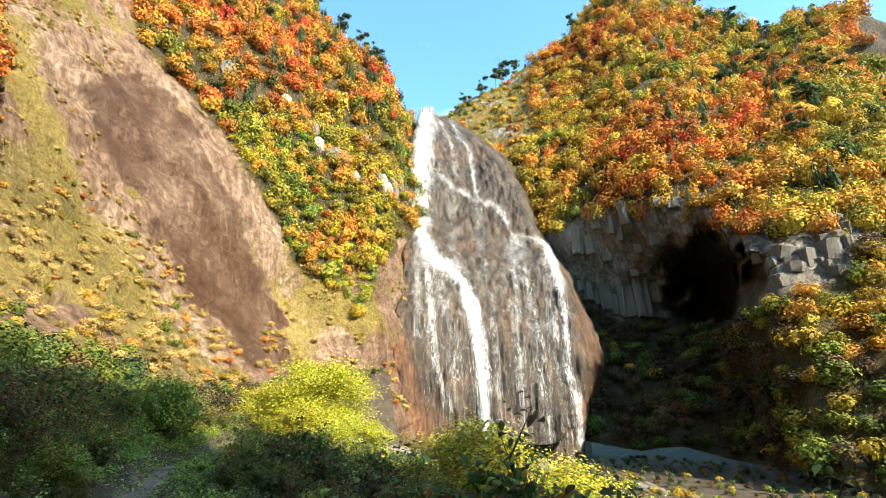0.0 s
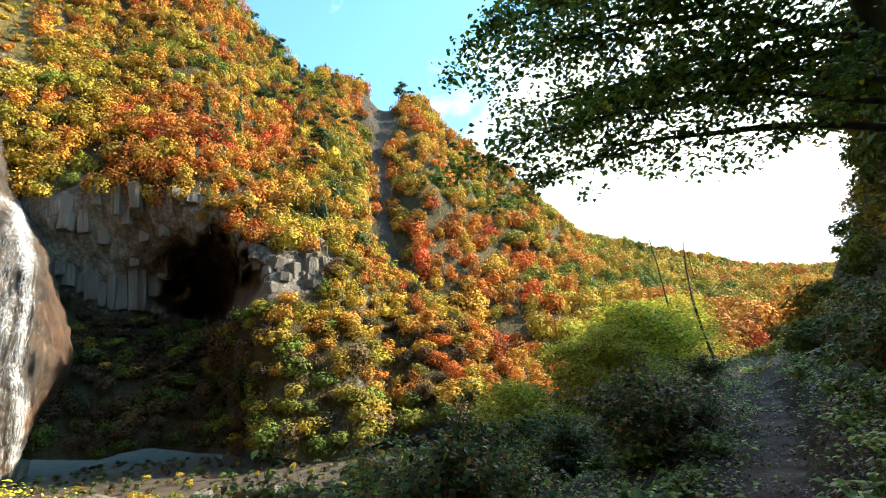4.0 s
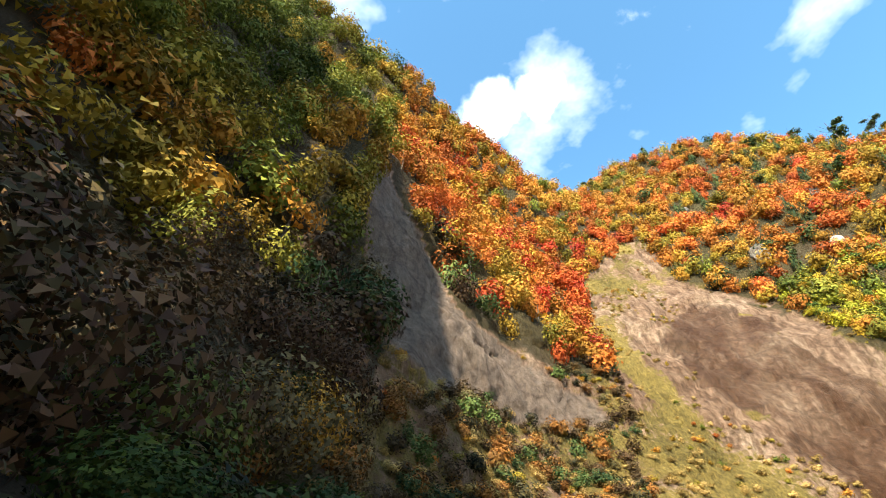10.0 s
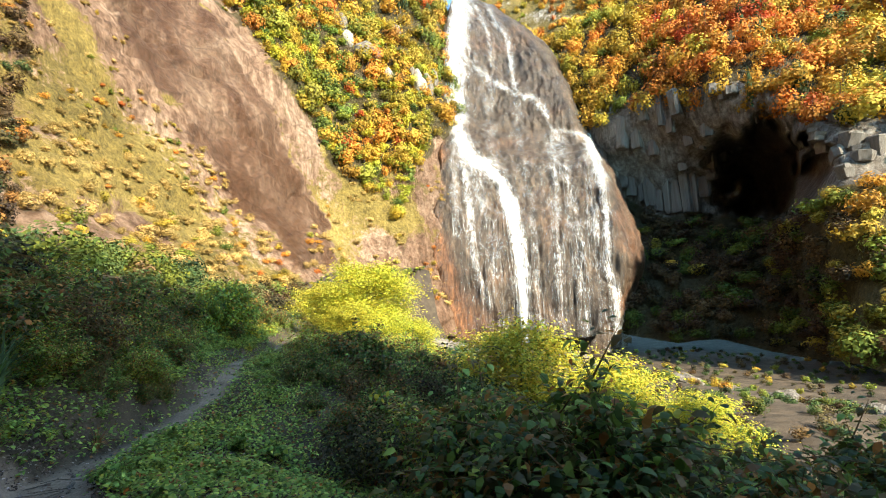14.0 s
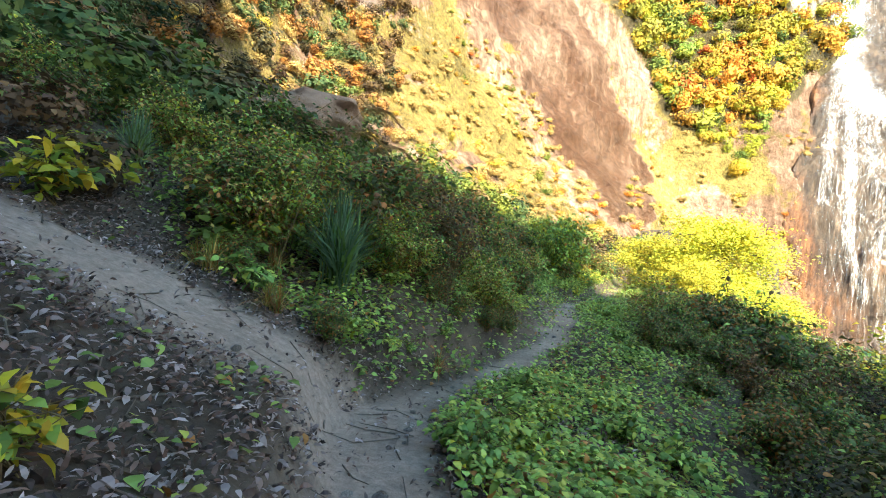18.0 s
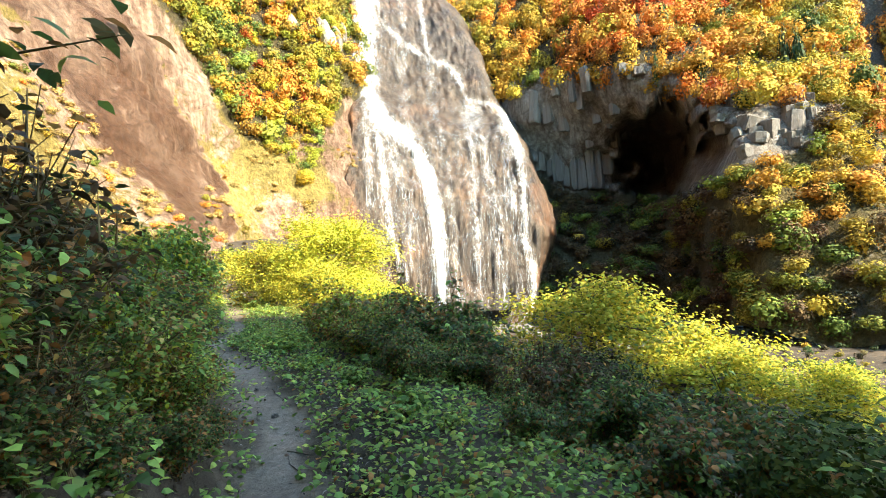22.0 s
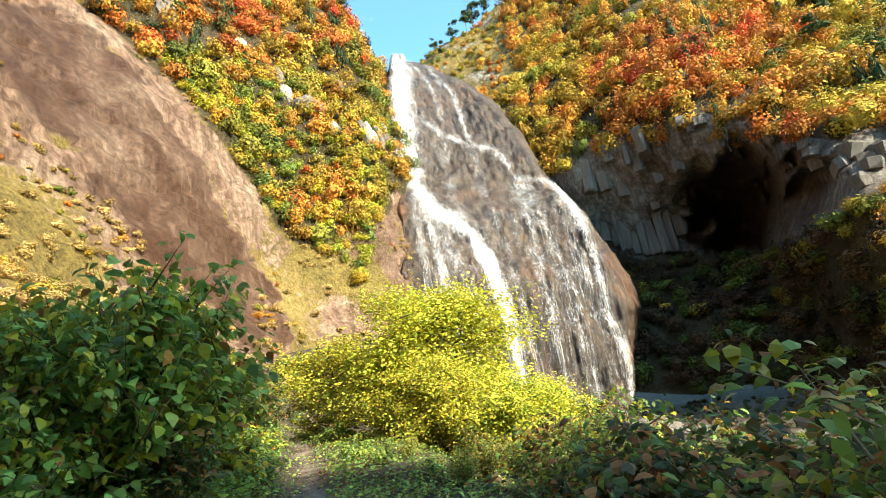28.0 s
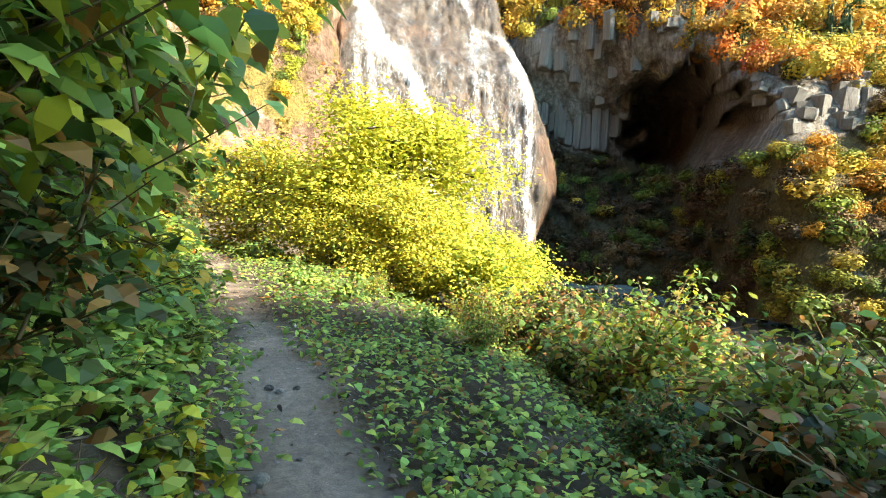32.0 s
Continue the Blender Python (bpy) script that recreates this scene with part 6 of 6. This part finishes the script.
z = ground_z(q[:, 0], q[:, 1]) + g6.uniform(0.004, 0.05, n_)
dt = np.sqrt(((q[:, None] - trail[None, ::5, :2]) ** 2).sum(-1)).min(1)
dt = np.minimum(dt, np.sqrt(((q[:, None] - BRANCH[None, ::4, :2]) ** 2).sum(-1)).min(1) - 0.1)
ok = (dt > 0.36) | (g6.random(n_) < 0.07)
p = np.c_[q, z][ok]
d = np.c_[g6.normal(0, 1, (len(p), 2)), g6.normal(0.15, 0.4, len(p))]
L = g6.uniform(0.025, 0.075, len(p))
v, f = leaf_blades(p, d, np.c_[g6.normal(0, 0.5, (len(p), 2)), np.ones(len(p))], L, L * g6.uniform(0.2, 0.5, len(p)), 0.3)
LITTER = [[(0.09, 0.065, 0.056), (0.19, 0.15, 0.14), (0.04, 0.028, 0.024), (0.34, 0.29, 0.28), (0.16, 0.10, 0.075)]]
tagged(new("leaf_litter", mesh_from("leaf_litter", v, f, [LEAF_NEAR], tints(g6, len(p), [(LITTER[0], 1)], 6))), "grey-brown dead leaves strewn over the ground", "leaf litter", kind="stuff")
# leaves and ivy on the shaded bank
pb, nb2 = NEARHILL.scatter(60000, g6)
az, el = bearings(pb)
ok = (az < 127) & (az > 104) & (np.hypot(pb[:, 0], pb[:, 1]) < 26)
pb, nb2 = pb[ok][:14000], nb2[ok][:14000]
d = g6.normal(0, 1, pb.shape) - 0.4 * nb2
L = g6.uniform(0.06, 0.16, len(pb))
v, f = leaf_blades(pb + nb2 * g6.uniform(0.01, 0.18, (len(pb), 1)), d, nb2 + g6.normal(0, 0.35, pb.shape), L, L * 0.65)
tagged(new("bank_leaves", mesh_from("bank_leaves", v, f, [LEAF_NEAR], tints(g6, len(pb), [(GREEN, 3), (RUST, 2), (LITTER[0], 3)], 6))), "creeping leaves and litter on the shaded bank", "plants", kind="stuff")
# twigs lying about
paths = []
for _ in range(260):
    x, y = (g6.uniform(-7, -1), g6.uniform(2, 9)) if g6.random() < 0.7 else tuple(trail[g6.integers(80, 400), :2] + g6.normal(0, 0.8, 2))
    a, ln = g6.uniform(0, 6.28), g6.uniform(0.15, 0.7)
    e = np.array([x + math.cos(a) * ln, y + math.sin(a) * ln])
    mid = (np.array([x, y]) + e) / 2 + g6.normal(0, 0.04, 2)
    pts = np.array([(x, y), mid, e])
    paths.append(np.c_[pts, ground_z(pts[:, 0], pts[:, 1]) + 0.012])
v, f = tubes(paths, 0.007, 0.003, 4)
tagged(new("twigs", mesh_from("twigs", v, f, [BARK])), "thin dead twigs lying on the ground", "twigs", kind="stuff")

# ---- pines on the skyline ----
def pine_meshes(seed, height, tiers):
    g = np.random.default_rng(seed)
    tv, tf = trunk(height, 0.16, seed, 5, 0.05, 6)
    V, F, base = [], [], 0
    for k in range(tiers):
        h = height * (0.45 + 0.55 * (k + 0.5) / tiers)
        r = height * g.uniform(0.14, 0.26) * (1.15 - 0.5 * k / tiers)
        cv, cf = crown(seed * 7 + k, 240, r, r * 0.3, 0.13 * r, 6)
        V.append(cv + (g.normal(0, 0.13) * height, g.normal(0, 0.13) * height, h))
        F.append(cf + base)
        base += len(cv)
    return [("trunk", mesh_from("trunk", tv, tf, [BARK])), ("crown", mesh_from("crown", np.concatenate(V), np.concatenate(F), [LEAF], tints(g, base // 3, [(PINE, 1)], 3)))]


pines = [pine_meshes(360 + i, 9.0, 5 + i) for i in range(3)]
SPOTS = [(LEFT, [(15.5, 37.6, 1.0), (12.0, 39.5, 1.0), (14.0, 38.6, 0.9), (9.0, 41.0, 1.1), (5.5, 42.6, 0.9), (1.5, 44.4, 0.9), (-2.5, 45.5, 1.0), (-6.5, 46.6, 0.9), (-12, 48.2, 1.0), (-18, 48.0, 0.9), (-21, 47.6, 0.8), (7.0, 38, 0.9), (-14, 46.5, 0.8)]),
         (RIGHT, [(21.6, 31.8, 0.8), (26.0, 33.4, 0.75), (28.4, 34.6, 0.8), (31.2, 35.8, 1.25), (30.2, 35.4, 1.0), (33.0, 36.4, 0.9), (41.0, 39.6, 0.9), (44.3, 42.6, 1.3), (46.5, 42.4, 1.1), (47.6, 43.6, 1.3), (53.0, 39.8, 1.0), (55.5, 37.6, 0.9), (58.5, 35.0, 0.9), (60.5, 30, 1.1), (63.5, 31, 1.0), (63, 25, 1.2), (65, 27, 1.1), (61.5, 22, 1.1)]),
         (FAR, [(62, 32.0, 1.3), (66, 31.6, 1.3), (68.6, 31.2, 1.4), (73.2, 31.6, 1.5), (75.0, 29.4, 1.3), (79.5, 23.6, 1.2), (83.5, 19.2, 1.2)])]
firstp = {}
for sheet, spots in SPOTS:
    for j, (a_, e_, s_) in enumerate(spots):
        q, _ = sheet.at(a_, e_)
        k = j % 3
        where, turn = (q[0], q[1], q[2] - 0.5), j * 1.3
        if k not in firstp:
            firstp[k] = plant("pine_tree", pines[k], where, "dark wind-shaped pine tree standing on the ridge", "tree", "ridge pines", turn, s_ * 1.15)
        else:
            again(firstp[k], where, turn, s_ * 1.15)

# ---- outcrops and the cliff's columns ----
def block_mesh(seed, mat, sides=6):
    """An upright, rough-hewn block of rock: unit height, unit half-width."""
    g = np.random.default_rng(seed)
    ang = np.sort(np.arange(sides) * 2 * math.pi / sides + g.uniform(-0.3, 0.3, sides))
    V = []
    for h, sc in ((0, 0.9), (0.06, 1.0), (0.5, g.uniform(0.92, 1.06)), (0.94, 1.0), (1.0, 0.86)):
        r = sc * g.uniform(0.9, 1.1, sides)
        V.append(np.stack([r * np.cos(ang), r * np.sin(ang), h + g.normal(0, 0.015, sides)], 1))
    V = np.concatenate(V)
    F = []
    for k in range(4):
        for i_ in range(sides):
            a_, b_ = k * sides + i_, k * sides + (i_ + 1) % sides
            F += [(a_, b_, b_ + sides), (a_, b_ + sides, a_ + sides)]
    for i_ in range(1, sides - 1):
        F += [(0, i_ + 1, i_), (4 * sides, 4 * sides + i_, 4 * sides + i_ + 1)]
    return mesh_from("block", V, np.array(F), [mat])


cliff_ob = bpy.data.objects["hillside_right"]
COLS = [block_mesh(370 + i, ROCK_CLIFF, 5 + i % 3) for i in range(6)]
g7 = np.random.default_rng(402)
for a_ in np.arange(36.4, 49.4, 0.85):
    top = np.interp(a_, [36, 39, 42.5, 46.5, 50], [18.6, 19.8, 21.3, 21.0, 20.0])
    bot = np.interp(a_, [36, 39, 42, 45, 47.5, 50], [14.0, 10.8, 8.6, 8.4, 13.2, 14.5])
    e_ = bot
    while e_ < top - 0.6:
        step = min(g7.uniform(4.0, 11.0), top - e_)
        q, _ = RIGHT.at(a_ + g7.normal(0, 0.08), e_ + 0.2)
        dist = math.hypot(q[0], q[1])
        q = q - np.array([math.sin(radians(a_)), math.cos(radians(a_)), 0]) * g7.uniform(0.0, 0.8)
        w = dist * radians(0.85) * g7.uniform(0.55, 0.85)
        ob = new("rock_column", COLS[g7.integers(6)])
        ob.parent = cliff_ob
        ob.matrix_basis = Matrix.LocRotScale((q[0], q[1], q[2] - 0.4), Euler((g7.normal(0, 0.03), g7.normal(0, 0.03), radians(-a_) + g7.normal(0, 0.2))), (w, w * g7.uniform(0.7, 1.3), dist * radians(step) * 1.02))
        e_ += step
PALES = [stone_mesh("rock_block", 380 + i, ROCK_PALE if i % 2 else ROCK_CLIFF, 1.0, 0.24, 3) for i in range(4)]
for k in range(34):
    a_, e_ = g7.uniform(55.4, 63.0), g7.uniform(10.0, 15.4)
    w, h = g7.uniform(0.7, 2.0), g7.uniform(1.2, 4.2)
    q, nn = RIGHT.at(a_, e_)
    q = q + np.array([math.sin(radians(a_)), math.cos(radians(a_)), 0]) * g7.uniform(-0.1, 0.9)
    ob = new("rock_block", COLS[g7.integers(6)])
    ob.parent = cliff_ob
    ob.matrix_basis = Matrix.LocRotScale((q[0], q[1], q[2] - h * 0.5), Euler((g7.normal(0, 0.12), g7.normal(0, 0.12), g7.uniform(0, 6.28))), (w, w * 0.8, h))
left_ob = bpy.data.objects["hillside_left"]
for a_, e_, w, h in ((-4.7, 35.2, 2.2, 5.0), (6.0, 30.4, 1.8, 5.5), (6.8, 29.2, 1.5, 4.0), (8.6, 28.0, 2.6, 4.4), (10.0, 27.6, 2.0, 3.4), (15.2, 24.6, 1.7, 5.5), (16.2, 24.4, 1.6, 5.0), (16.9, 25.2, 1.4, 4.6), (14.5, 25.4, 1.2, 4.0),
                     (12.5, 30.0, 1.6, 3.0), (2.5, 33.5, 1.5, 3.0), (-10, 42, 2.0, 2.6), (3.5, 38.5, 1.4, 3.2), (11.6, 25.6, 1.3, 3.0)):
    q, nn = LEFT.at(a_, e_)
    ob = new("rock_block", PALES[int(w * 10) % 4])
    ob.parent = left_ob
    ob.matrix_basis = Matrix.LocRotScale((q[0], q[1], q[2] + 0.6), Euler((0.15, -0.1, radians(-a_))), (w, w * 0.8, h * 0.62))
